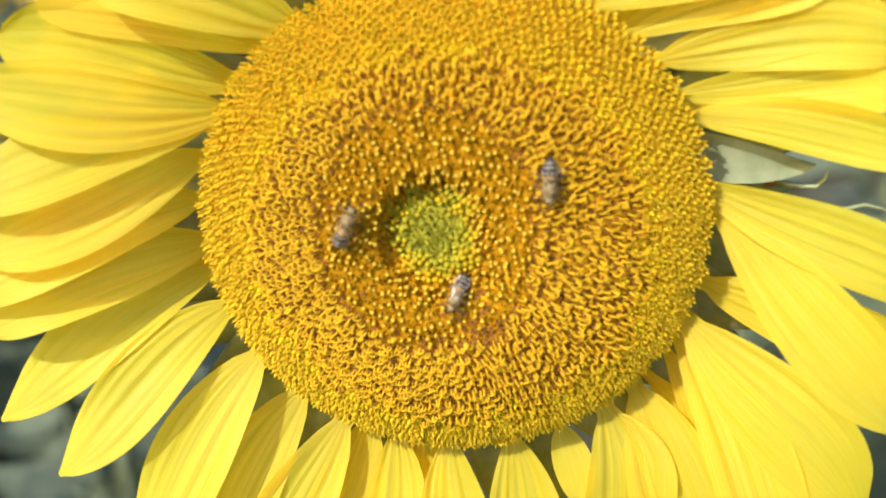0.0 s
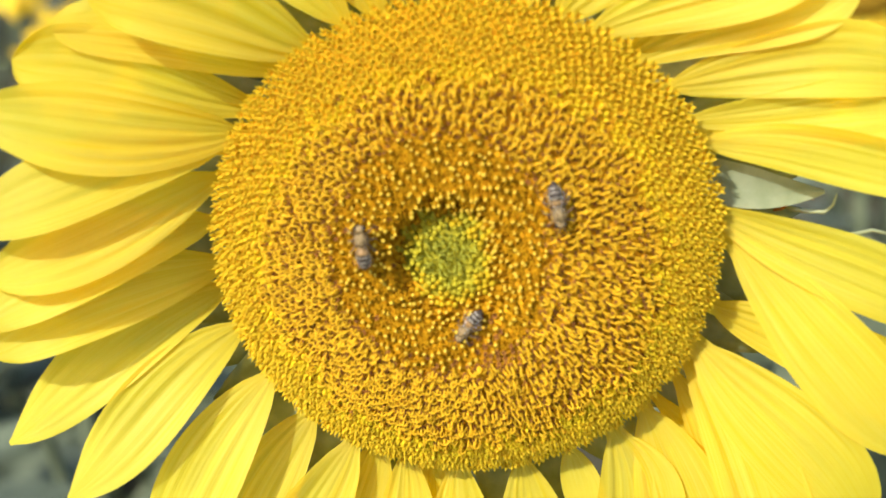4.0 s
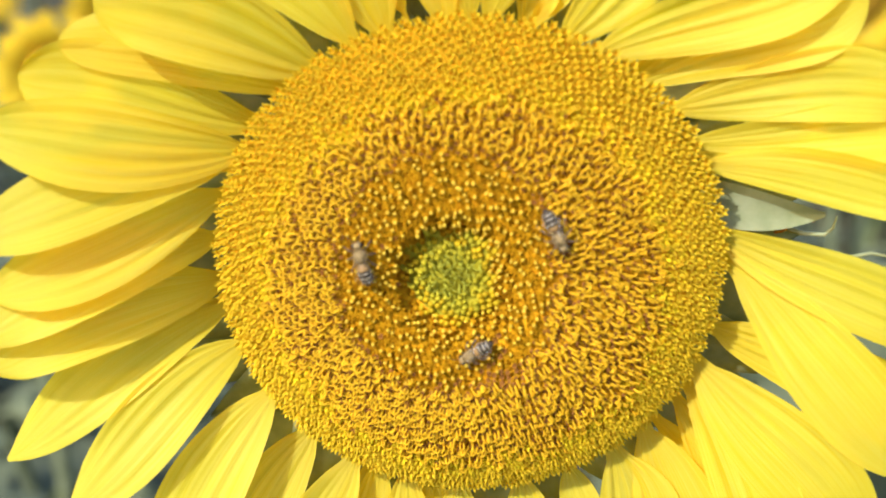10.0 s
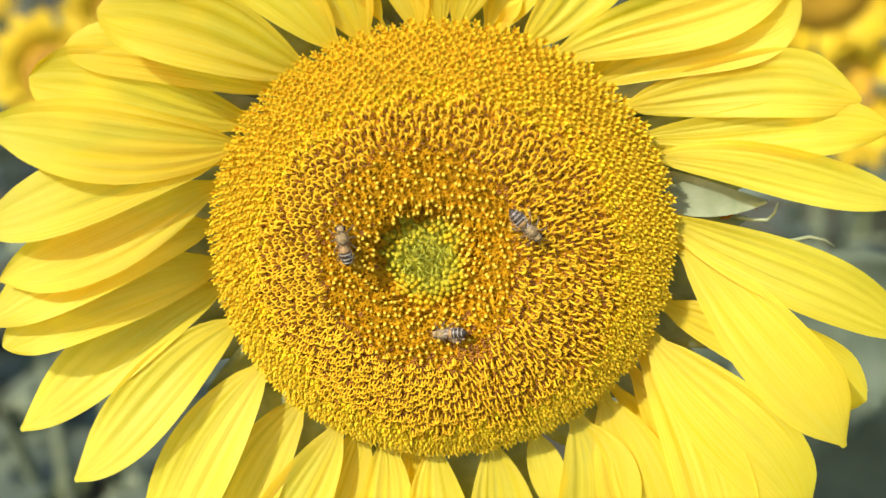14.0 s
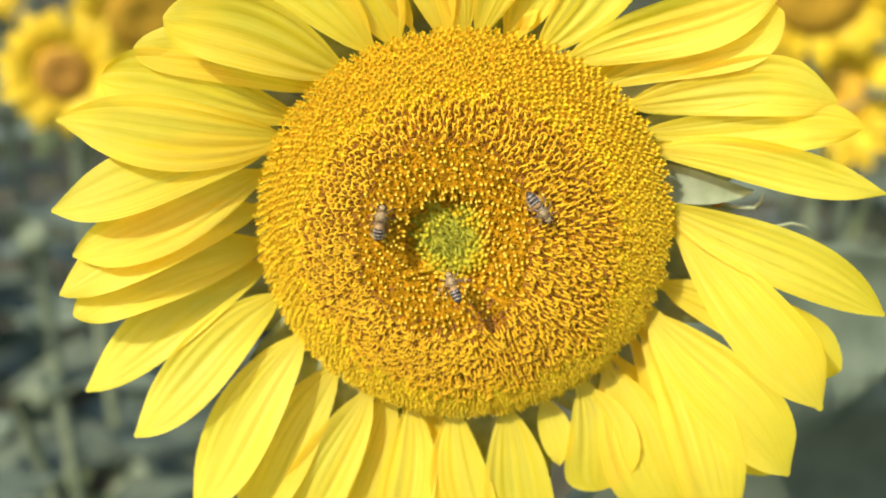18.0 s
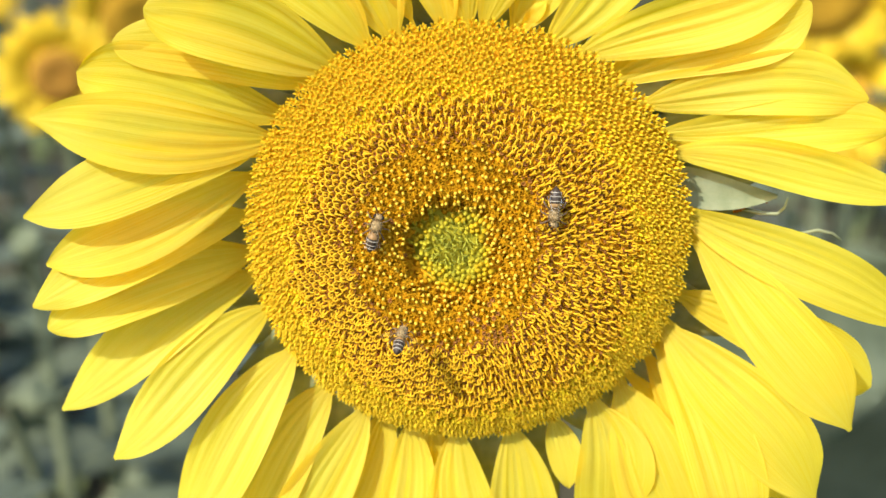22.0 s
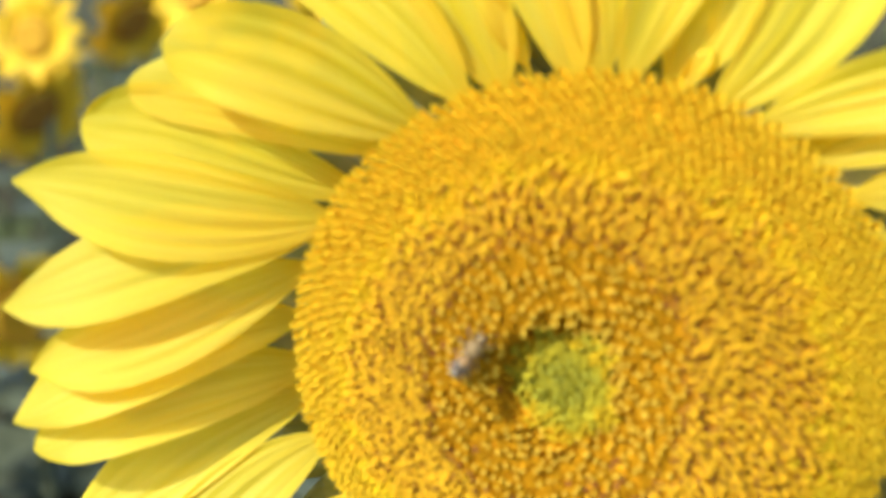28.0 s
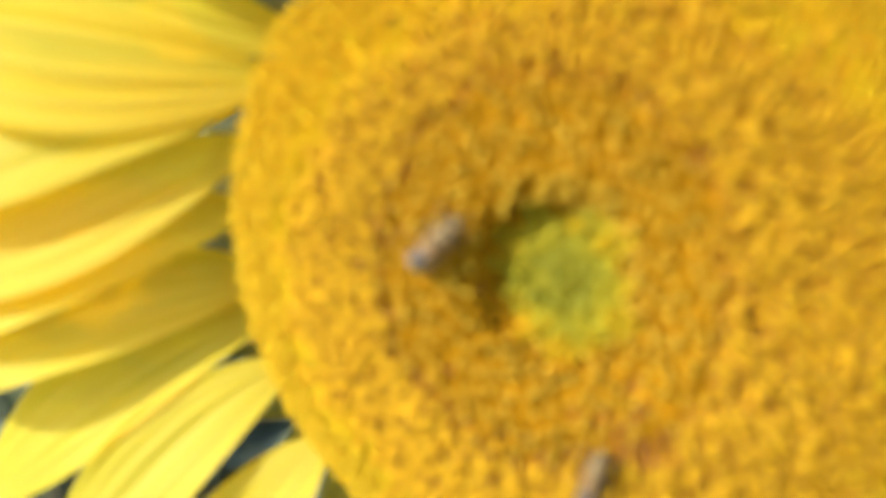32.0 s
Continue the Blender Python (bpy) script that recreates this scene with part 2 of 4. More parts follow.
def wing_shade():
    m = bpy.data.materials.new("bee_wing")
    m.use_nodes = True
    n, l = m.node_tree.nodes, m.node_tree.links
    b = n["Principled BSDF"]
    b.inputs["Base Color"].default_value = (0.22, 0.16, 0.10, 1)
    b.inputs["Roughness"].default_value = 0.22
    b.inputs["Specular IOR Level"].default_value = 0.9
    co = n.new("ShaderNodeTexCoord")
    vo = n.new("ShaderNodeTexVoronoi")
    vo.feature = "DISTANCE_TO_EDGE"
    vo.inputs["Scale"].default_value = 650
    l.new(co.outputs["Object"], vo.inputs["Vector"])
    rg = n.new("ShaderNodeMapRange")
    rg.inputs["From Max"].default_value = 0.08
    rg.inputs["To Min"].default_value, rg.inputs["To Max"].default_value = 0.15, 0.025
    l.new(vo.outputs[0], rg.inputs["Value"])
    clear = n.new("ShaderNodeBsdfTransparent")
    mix = n.new("ShaderNodeMixShader")
    l.new(rg.outputs[0], mix.inputs[0])
    l.new(clear.outputs[0], mix.inputs[1])
    l.new(b.outputs[0], mix.inputs[2])
    gloss = n.new("ShaderNodeBsdfGlossy")
    gloss.inputs["Roughness"].default_value = 0.22
    sheen = n.new("ShaderNodeMixShader")
    sheen.inputs[0].default_value = 0.018
    l.new(mix.outputs[0], sheen.inputs[1])
    l.new(gloss.outputs[0], sheen.inputs[2])
    l.new(sheen.outputs[0], n["Material Output"].inputs["Surface"])
    return m


WING = wing_shade()


# ---------------------------------------------------------------- mesh helpers
def mesh_of(name, verts, faces, mats, which=None, smooth=True, uvs=None):
    me = bpy.data.meshes.new(name)
    me.from_pydata([tuple(v) for v in verts], [], [tuple(f) for f in faces])
    for m in (mats if isinstance(mats, (list, tuple)) else [mats]):
        me.materials.append(m)
    if which is not None:
        me.polygons.foreach_set("material_index", which)
    if smooth:
        me.polygons.foreach_set("use_smooth", [True] * len(me.polygons))
    if uvs is not None:
        layer = me.uv_layers.new(name="UVMap")
        for loop in me.loops:
            layer.data[loop.index].uv = uvs[loop.vertex_index]
    me.update()
    return me


def piece(name, me, parent, m=None, label=""):
    ob = new(name, me)
    if parent is not None:
        ob.parent = parent
    if m is not None:
        ob.matrix_basis = m
    return tagged(ob, label)


def rings(profile, sides, centre=None, twist=0.0):
    """A body of revolution about z from (radius, z) pairs, closed where the radius is 0; centre(z) may bend it."""
    verts, faces, tops = [], [], []
    for k, (r, z) in enumerate(profile):
        cx, cy = centre(z) if centre else (0, 0)
        if r <= 1e-9:
            verts.append((cx, cy, z))
            tops.append([len(verts) - 1])
        else:
            start = len(verts)
            for i in range(sides):
                a = 2 * math.pi * i / sides + twist * k
                verts.append((cx + r * math.cos(a), cy + r * math.sin(a), z))
            tops.append(list(range(start, start + sides)))
    for a, b in zip(tops, tops[1:]):
        for i in range(sides):
            j = (i + 1) % sides
            if len(a) == 1 and len(b) == 1:
                continue
            if len(a) == 1:
                faces.append((a[0], b[i], b[j]))
            elif len(b) == 1:
                faces.append((a[i], a[j], b[0]))
            else:
                faces.append((a[i], a[j], b[j], b[i]))
    return verts, faces


def tube_along(points, radii, sides=6):
    """A round rod through points, with a radius at each."""
    verts, faces = [], []
    pts = [Vector(p) for p in points]
    up = Vector((0, 0, 1))
    for k, p in enumerate(pts):
        d = (pts[min(k + 1, len(pts) - 1)] - pts[max(k - 1, 0)]).normalized()
        s = d.cross(up if abs(d.z) < 0.95 else Vector((1, 0, 0))).normalized()
        u = s.cross(d)
        for i in range(sides):
            a = 2 * math.pi * i / sides
            verts.append(p + (s * math.cos(a) + u * math.sin(a)) * radii[k])
    for k in range(len(pts) - 1):
        for i in range(sides):
            j = (i + 1) % sides
            faces.append((k * sides + i, k * sides + j, (k + 1) * sides + j, (k + 1) * sides + i))
    faces.append(tuple(range(sides))[::-1])
    faces.append(tuple(range((len(pts) - 1) * sides, len(pts) * sides)))
    return verts, faces


def joined(*bodies):
    """Several (verts, faces) bodies as one, with the index of the body of each face."""
    verts, faces, which = [], [], []
    for k, (v, f) in enumerate(bodies):
        o = len(verts)
        verts += list(v)
        faces += [tuple(i + o for i in q) for q in f]
        which += [k] * len(f)
    return verts, faces, which


# ---------------------------------------------------------------- ground
def ground_height(x, y):
    d = math.hypot(x, y)
    h = 0.03 * noise.noise(Vector((x * 0.6, y * 0.6, 0))) + 0.012 * noise.noise(Vector((x * 3, y * 3, 5)))
    return h * max(0.0, 1 - d / 60)


def build_ground():
    xs = [-2500, -600, -150, -60, -30] + [-16 + 0.5 * i for i in range(65)] + [30, 60, 150, 600, 2500]
    verts = [(x, y + 6, ground_height(x, y + 6)) for y in xs for x in xs]
    n = len(xs)
    faces = [(j * n + i, j * n + i + 1, (j + 1) * n + i + 1, (j + 1) * n + i) for j in range(n - 1) for i in range(n - 1)]
    tagged(new("ground", mesh_of("ground", verts, faces, SOIL)), "dry greyish brown field soil between the sunflowers", "ground", kind="structure")


build_ground()

# ---------------------------------------------------------------- the main sunflower
RIM = 0.0715
PROFILE = ((0.0, 0.0138), (0.005, 0.0133), (0.0105, 0.0128), (0.0128, 0.0132), (0.0148, 0.0172), (0.0185, 0.0187), (0.026, 0.0192), (0.034, 0.0188),
           (0.044, 0.0171), (0.054, 0.0139), (0.062, 0.0105), (0.068, 0.0074), (0.0725, 0.0042))


def disc_z(r):
    """Height of the florets' tops over the rim's plane."""
    for (r0, z0), (r1, z1) in zip(PROFILE, PROFILE[1:]):
        if r <= r1:
            k = (r - r0) / (r1 - r0)
            return z0 + (z1 - z0) * k
    return PROFILE[-1][1]


def top_z(x, y):
    """As disc_z, but the crater's floor rises towards its lower right side."""
    r = math.hypot(x, y)
    z = disc_z(r)
    if 0.003 < r < 0.017:
        side = (-math.cos(math.atan2(y, x) - 2.7) + 0.35) / 1.35
        if side > 0:
            fade = min(1, (r - 0.003) / 0.007)
            z += (0.0172 - z) * 0.62 * side * fade * fade if z < 0.0172 else 0
    return z


def settled(x, y):
    """Where a floret of the round plan sits: the crater lies off the middle, and the disc is a little flattened above."""
    r = math.hypot(x, y)
    k = r / RIM
    flat = 1 - (0.040 if y > 0 else 0.020) * (y / r) ** 2 * k * k if r > 1e-6 else 1.0
    narrow = 1 - 0.034 * k ** 4
    return (x - 0.0036 * (1 - k)) * narrow + 0.0011 * k ** 3, (y * flat + 0.0020 * (1 - k)) * narrow + 0.0031 * k ** 3


def disc_normal(x, y):
    e = 0.004
    f = top_z
    return Vector((f(x - e, y) - f(x + e, y), f(x, y - e) - f(x, y + e), 2 * e)).normalized()


sunflower = tagged(new("sunflower"), "large bright yellow sunflower in full bloom with bees on its disc", "sunflower")
sunflower.matrix_basis = HEAD


def crater_bed(x, y):
    """The bed under the crater's florets: a shallow step below their tops, deeper below the steep upper left wall."""
    r = math.hypot(x, y)
    steep = max(0.0, min(1.0, (math.cos(math.atan2(y, x) - 2.7) - 0.25) / 0.3))
    wall = max(0.0, 1 - abs(r - 0.0155) / 0.0045)
    return top_z(x, y) - 0.0018 - 0.0034 * wall - 0.0026 * steep * max(0.0, min(1.0, (r - 0.0075) / 0.003)) * max(0.0, min(1.0, (0.0190 - r) / 0.003))


def build_disc():
    v, f = rings([(0, -0.034), (0.02, -0.033), (0.045, -0.026), (0.062, -0.016), (0.0672, -0.008), (0.0668, 0.000)] + [(r, disc_z(r) - 0.0024) for r in (0.066, 0.062, 0.054, 0.044, 0.034, 0.027)] + [(r, 0.01) for r in (0.0200, 0.0175, 0.0155, 0.0138, 0.0122, 0.0104, 0.008, 0.005)] + [(0, 0.0116)], 64)
    v = [(x, y, crater_bed(x, y)) if z == 0.01 else (x, y, z) for x, y, z in v]
    v = [(*settled(x, y), z) if z > -0.012 else (x, y, z) for x, y, z in v]
    which = [1 if k < 64 * 4 else 2 if k >= len(f) - 64 * 4 else 0 for k in range(len(f))]
    return piece("disc", mesh_of("disc", v, f, [BED, BRACT, GREEN_BUD], which), sunflower, label="domed orange and yellow flower disc with a green middle")


disc = build_disc()


# floret shapes, z outwards, x away from the disc's middle, metres
def star_floret(petals=None, flare=1.0):
    """An open outer floret: a tube whose five pointed lobes stand out like a crown round a dark throat."""
    v, f = [], []
    lobes = 5
    for i in range(lobes):
        a0 = 2 * math.pi * i / lobes
        rows = ((-0.46, 0.00066, -0.0011), (0.46, 0.00066, -0.0011), (-0.40, 0.00094, -0.00035), (0.40, 0.00094, -0.00035),
                (0.0, 0.00076, -0.00015), (0.0, 0.00152 * flare, 0.00046), (0.0, 0.00112, -0.0005))
        for da, r, z in rows:
            a = a0 + da * 2 * math.pi / lobes
            v.append((r * math.cos(a), r * math.sin(a), z))
        o = 7 * i
        f += [(o, o + 1, o + 3, o + 6), (o, o + 6, o + 2), (o + 2, o + 4, o + 5), (o + 4, o + 3, o + 5), (o + 6, o + 5, o + 2), (o + 6, o + 3, o + 5), (o, o + 4, o + 1), (o, o + 2, o + 4), (o + 1, o + 4, o + 3)]
    tube = rings([(0.00062, -0.0046), (0.00068, -0.0011)], 5)
    throat = rings([(0.00064, -0.0011), (0.0003, -0.0013), (0, -0.0012)], 5)
    vv, ff, w = joined((v, f), tube, throat)
    return vv, ff, [0 if k < 2 else 1 for k in w], [petals or STAR, TUBE]


def flared_lobes(low, size):
    """Five short pointed lobes round the mouth of a tube."""
    out = []
    for i in range(5):
        a = 2 * math.pi * (i + 0.5) / 5
        c, d = math.cos(a), math.sin(a)
        out.append(tube_along([(0.0006 * c * size, 0.0006 * d * size, low - 0.0006), (0.0009 * c * size, 0.0009 * d * size, low), (0.0013 * c * size, 0.0013 * d * size, low + 0.0003)], [0.00034, 0.00032, 0.0001], 4))
    return out


def anther_sleeve(wide, high):
    """The brown tube that stands out of a floret, with a sunk mouth."""
    return rings([(0.00052, -0.0024), (wide * 0.92, -0.0016), (wide, high), (wide * 0.72, high - 0.0001), (wide * 0.4, high - 0.0007), (0, high - 0.0008)], 6)


def long_floret(reach=1.0):
    """A floret of the middle ring: a flared tube, a brown anther sleeve and a thick pale style that leans far outwards and ends in a fork."""
    tube = rings([(0.00060, -0.0056), (0.00058, -0.0028), (0.00088, -0.0018), (0.0005, -0.0017)], 5)
    sleeve = anther_sleeve(0.00060, -0.0007)
    style = tube_along([(0.0002, 0, -0.0010), (0.0008 * reach, 0, -0.0003), (0.0014 * reach, 0, 0.0002), (0.0021 * reach, 0.00005, 0.0005), (0.0027 * reach, 0.0001, 0.0006)], [0.00024, 0.00028, 0.00031, 0.00033, 0.00032], 6)
    fork = [tube_along([(0.0025 * reach, 0.0001 * q, 0.0006), (0.0025 * reach + 0.0005, 0.00034 * q, 0.0006), (0.0025 * reach + 0.0008, 0.00060 * q, 0.0002)], [0.00030, 0.00028, 0.00014], 5) for q in (1, -1)]
    vv, ff, w = joined(tube, sleeve, style, *fork, *flared_lobes(-0.0016, 1.0))
    return vv, ff, [(0, 2, 1, 1, 1)[k] if k < 5 else 0 for k in w], [TUBE, STYLE, ANTHER]


def curled_floret(turn=1.0):
    """A floret whose two style arms have curled into a hook round the brown mouth of the tube."""
    tube = rings([(0.00060, -0.0056), (0.00058, -0.0028), (0.00088, -0.0018), (0.0005, -0.0017)], 5)
    sleeve = anther_sleeve(0.00072, -0.0006)
    style = tube_along([(0.0002, 0, -0.0010), (0.0006, 0, -0.0003), (0.0011, 0, 0.0002), (0.0014, 0, 0.0004)], [0.00030, 0.00034, 0.00036, 0.00034], 6)
    arms = []
    for q, far in ((1, 2.3 * turn), (-1, 1.5 * turn)):
        way = [far * k / 5 for k in range(6)]
        arms.append(tube_along([(0.00030 + 0.00100 * math.cos(a), q * 0.00100 * math.sin(a), 0.0004 + 0.0002 * math.sin(a) - 0.00022 * a * k / 5) for k, a in enumerate(way)], [0.00029, 0.00029, 0.00028, 0.00026, 0.00022, 0.00012], 5))
    vv, ff, w = joined(tube, sleeve, style, *arms, *flared_lobes(-0.0016, 1.0))
    return vv, ff, [(0, 2, 1, 1, 1)[k] if k < 5 else 0 for k in w], [TUBE, STYLE, ANTHER]


def brown_floret():
    """A floret that shows only its brown anther sleeve between orange lobes."""
    tube = rings([(0.00060, -0.0056), (0.00058, -0.0028), (0.00088, -0.0018), (0.0005, -0.0017)], 5)
    vv, ff, w = joined(tube, anther_sleeve(0.00066, -0.0004), *flared_lobes(-0.0014, 0.9))
    return vv, ff, [1 if k == 1 else 0 for k in w], [TUBE, ANTHER]


def round_bud():
    """A floret of the inner ring: orange lobes round a column with a small round yellow tip."""
    body = rings([(0.00075, -0.0055), (0.00085, -0.0022), (0.00070, -0.0012), (0.0004, -0.0004)], 5)
    tip = rings([(0.00028, -0.0004), (0.00046, -0.00015), (0.00053, 0.00014), (0.00040, 0.00048), (0, 0.00064)], 7)
    vv, ff, w = joined(body, tip, *flared_lobes(-0.0016, 0.95))
    return vv, ff, [1 if k == 1 else 0 for k in w], [BUD, BUD_TIP]


def low_bud():
    """A lower orange floret between the round ones, its lobes just opening."""
    body = rings([(0.0009, -0.005), (0.0010, -0.0018), (0.00085, -0.0010), (0.0004, -0.0008), (0.0, -0.0010)], 5)
    vv, ff, w = joined(body, *flared_lobes(-0.0008, 1.05))
    return vv, ff, [0] * len(ff), [BUD]


def green_bud():
    """A small closed green bud of the middle."""
    body = rings([(0.0007, -0.004), (0.00080, -0.0008), (0.00064, -0.0001), (0.0003, 0.0003), (0, 0.0004)], 6)
    return (*joined(body), [GREEN_BUD])


def olive_bud():
    """A closed yellowish bud at the edge of the middle."""
    body = rings([(0.0008, -0.004), (0.00092, -0.0010), (0.00078, -0.0003), (0.0004, 0.0001), (0, 0.0002)], 5)
    return (*joined(body), [OLIVE_BUD])


def closed_bud():
    """A closed bud of the crater's steep side, dimpled at its tip; its darker orange paints in the wall's shade."""
    body = rings([(0.0008, -0.004), (0.00098, -0.0010), (0.00088, -0.0004), (0.0005, -0.0001), (0, -0.0003)], 6)
    return (*joined(body), [BUD])


def scale_leaf():
    """A thin pointed green scale of the very middle, curled over."""
    v = []
    for k, (y, z, w) in enumerate(((0, -0.002, 0.0004), (0.0002, 0.0002, 0.0005), (0.0006, 0.0011, 0.00042), (0.0013, 0.0016, 0.00026), (0.0022, 0.0015, 0.00004))):
        v += [(-w, y, z - 0.00015), (0, y, z + 0.0001), (w, y, z - 0.00015), (0, y, z - 0.0003)]
    f = []
    for k in range(4):
        for i in range(4):
            j = (i + 1) % 4
            f.append((4 * k + i, 4 * k + j, 4 * k + 4 + j, 4 * k + 4 + i))
    return v, f, [0] * len(f), [SCALE]


SCALE = shade("scale_green", [(0.3, (0.49, 0.47, 0.040)), (0.7, (0.62, 0.58, 0.075))], 600, 0.6, 0.2, 3000, 0.2, 0.45, spec=0.15)


def build_florets():
    rnd = random.Random(11)
    total, golden = 4150, math.pi * (3 - math.sqrt(5))
    shapes = {"star_floret": star_floret(), "outer_floret": star_floret(OUTER, 0.94), "long_floret": long_floret(0.80), "short_floret": long_floret(0.58), "curled_floret": curled_floret(), "brown_floret": brown_floret(), "round_bud": round_bud(), "low_bud": low_bud(), "green_bud": green_bud(), "olive_bud": olive_bud(), "closed_bud": closed_bud(), "green_scale": scale_leaf()}
    styled = ("long_floret", "short_floret", "curled_floret")
    flat_kinds = ("star_floret", "outer_floret")
    meshes = {k: mesh_of(k, s[0], s[1], s[3], s[2], smooth=k not in flat_kinds) for k, s in shapes.items()}
    spots = {k: [] for k in shapes}
    leans = {"star_floret": 0.06, "outer_floret": 0.06, "long_floret": 0.16, "short_floret": 0.12, "curled_floret": 0.08, "brown_floret": 0.05, "round_bud": 0.04, "low_bud": 0.0, "green_bud": -0.05, "olive_bud": -0.05, "closed_bud": -0.05, "green_scale": 0.1}
    sinks = {"star_floret": -0.0003, "outer_floret": 0.0, "long_floret": 0.0, "short_floret": -0.0003, "curled_floret": -0.0002, "brown_floret": -0.0005, "round_bud": -0.0002, "low_bud": -0.0004, "green_bud": 0.0, "olive_bud": 0.0, "closed_bud": 0.0, "green_scale": -0.0004}
    for i in range(total):
        r = 0.0715 * ((i + 0.5) / total) ** 0.60
        a = i * golden
        wob = 0.0022 * noise.noise(Vector((math.cos(a) * 2.2, math.sin(a) * 2.2, 3))) + rnd.gauss(0, 0.0009)
        q = r + wob
        x0, y0 = r * math.cos(a), r * math.sin(a)
        # where the open florets end and the closed ones of the rim begin: further out on the lower side
        edge = 0.0525 - 0.0040 * math.sin(a) + 0.0012 * math.cos(a) + 0.0025 * noise.noise(Vector((math.cos(a) * 3, math.sin(a) * 3, 8)))
        if r < 0.0056:
            kind = "green_scale"
        elif q < 0.0084:
            kind = "green_bud" if rnd.random() < 0.6 else "green_scale"
        elif q < 0.0132 - 0.0014 * math.cos(a):
            kind = "olive_bud" if rnd.random() < (q - 0.0072) / 0.004 else "green_bud"
        elif q < 0.0305 + 0.0022 * math.sin(a) - 0.003 * math.cos(a) - 0.002 * math.cos(2 * a):
            kind = "round_bud" if rnd.random() < (0.10 if i % 2 else 0.90) or q < 0.0148 else "low_bud"
        elif q + rnd.gauss(0, 0.0020) < edge:
            left = math.cos(a - 3.5) + 0.25 * noise.noise(Vector((x0 * 90, y0 * 90, 4)))
            kind = "curled_floret" if rnd.random() < 0.16 + 0.66 * max(0.0, min(1.0, left * 2)) else "long_floret" if rnd.random() < 0.80 - 0.6 * max(0.0, (q - 0.036) / 0.016) else "short_floret"
        else:
            kind = "star_floret" if q + rnd.gauss(0, 0.002) < edge + 0.004 else "outer_floret"
        # brown patches where the florets show their sleeves: below the crater and along the ring's inner edge; the
        # brown strip beside the crater paints its wall's shade wider
        bare_or_shade = max(math.exp(-((x0 - 0.0095) ** 2 + (y0 + 0.0245) ** 2) / 0.0060 ** 2), 0.9 * math.exp(-((x0 + 0.0165) / 0.0022) ** 2 - ((y0 - 0.007) / 0.006) ** 2), 0.30 * math.exp(-((q - 0.031) / 0.004) ** 2) * (0.6 - 0.4 * math.sin(a)))
        if kind in ("low_bud", "long_floret", "short_floret") and rnd.random() < bare_or_shade:
            kind = "brown_floret"
        # the crater reaches further under its shaded upper left wall; darker buds there deepen that shade by colour
        if 0.0110 < q < 0.0146 and math.cos(a - 2.7) > 0.40:
            kind = "closed_bud"
        elif kind == "olive_bud" and q > 0.0105 and math.cos(a - 2.7) > 0.2:
            kind = "closed_bud"
        hollow = max(0.0, min(1.0, (math.cos(a - 2.7) - 0.25) / 0.3)) * max(0.0, min(1.0, (q - 0.0084) / 0.0022)) if kind in ("olive_bud", "green_bud", "closed_bud") else 0.0
        loose = 0.00038 if kind in ("round_bud", "low_bud") else 0.0002
        x, y = r * math.cos(a) + rnd.gauss(0, loose), r * math.sin(a) + rnd.gauss(0, loose)
        nor = disc_normal(x, y)
        out = Vector((x, y, 0)).normalized() if r > 1e-5 else Vector((1, 0, 0))
        tousle = 0.07 if kind in styled else 0.05
        nz = (nor + out * (leans[kind] + rnd.gauss(0, tousle)) + Vector((rnd.gauss(0, tousle), rnd.gauss(0, tousle), 0))).normalized()
        xx = (out - nz * out.dot(nz)).normalized()
        spin = rnd.gauss(0, 0.24) + 0.5 * noise.noise(Vector((x * 60, y * 60, 2))) if kind in styled else rnd.uniform(0, 6.28)
        m = Matrix((xx, nz.cross(xx), nz)).transposed() @ Matrix.Rotation(spin, 3, "Z")
        size = rnd.uniform(0.88, 1.12) * (0.8 if kind == "green_scale" else 1.0)
        sink = sinks[kind] - 0.0026 * hollow + rnd.gauss(0, 0.00022 if kind in flat_kinds else 0.00035)
        px, py = settled(x, y)
        p = Vector((px, py, top_z(x, y))) + nz * sink
        spots[kind].append(Matrix.Translation(p) @ m.to_4x4() @ Matrix.Scale(size, 4))
    for kind, places in spots.items():
        # the outermost singles stay near the disc's left and upper side, where the camera comes closest
        places.sort(key=lambda m: (m.translation - Vector((-0.012, 0.012, 0.02))).length)
        for m in places[:300]:
            piece(kind, meshes[kind], disc, m)
        rest = places[300:]
        if rest:
            v, f, w, mats = shapes[kind]
            base = np.array([tuple(q) for q in v])
            allv, allf, allw = [], [], []
            for m in rest:
                a = np.array(m)
                o = len(base) * len(allv)
                allv.append(base @ a[:3, :3].T + a[:3, 3])
                allf += [tuple(i + o for i in q) for q in f]
                allw += list(w)
            ob = piece(kind + "_field", mesh_of(kind + "_field", np.concatenate(allv), allf, mats, allw, smooth=kind not in flat_kinds), disc)
            tagged(ob, "", kind="stuff")


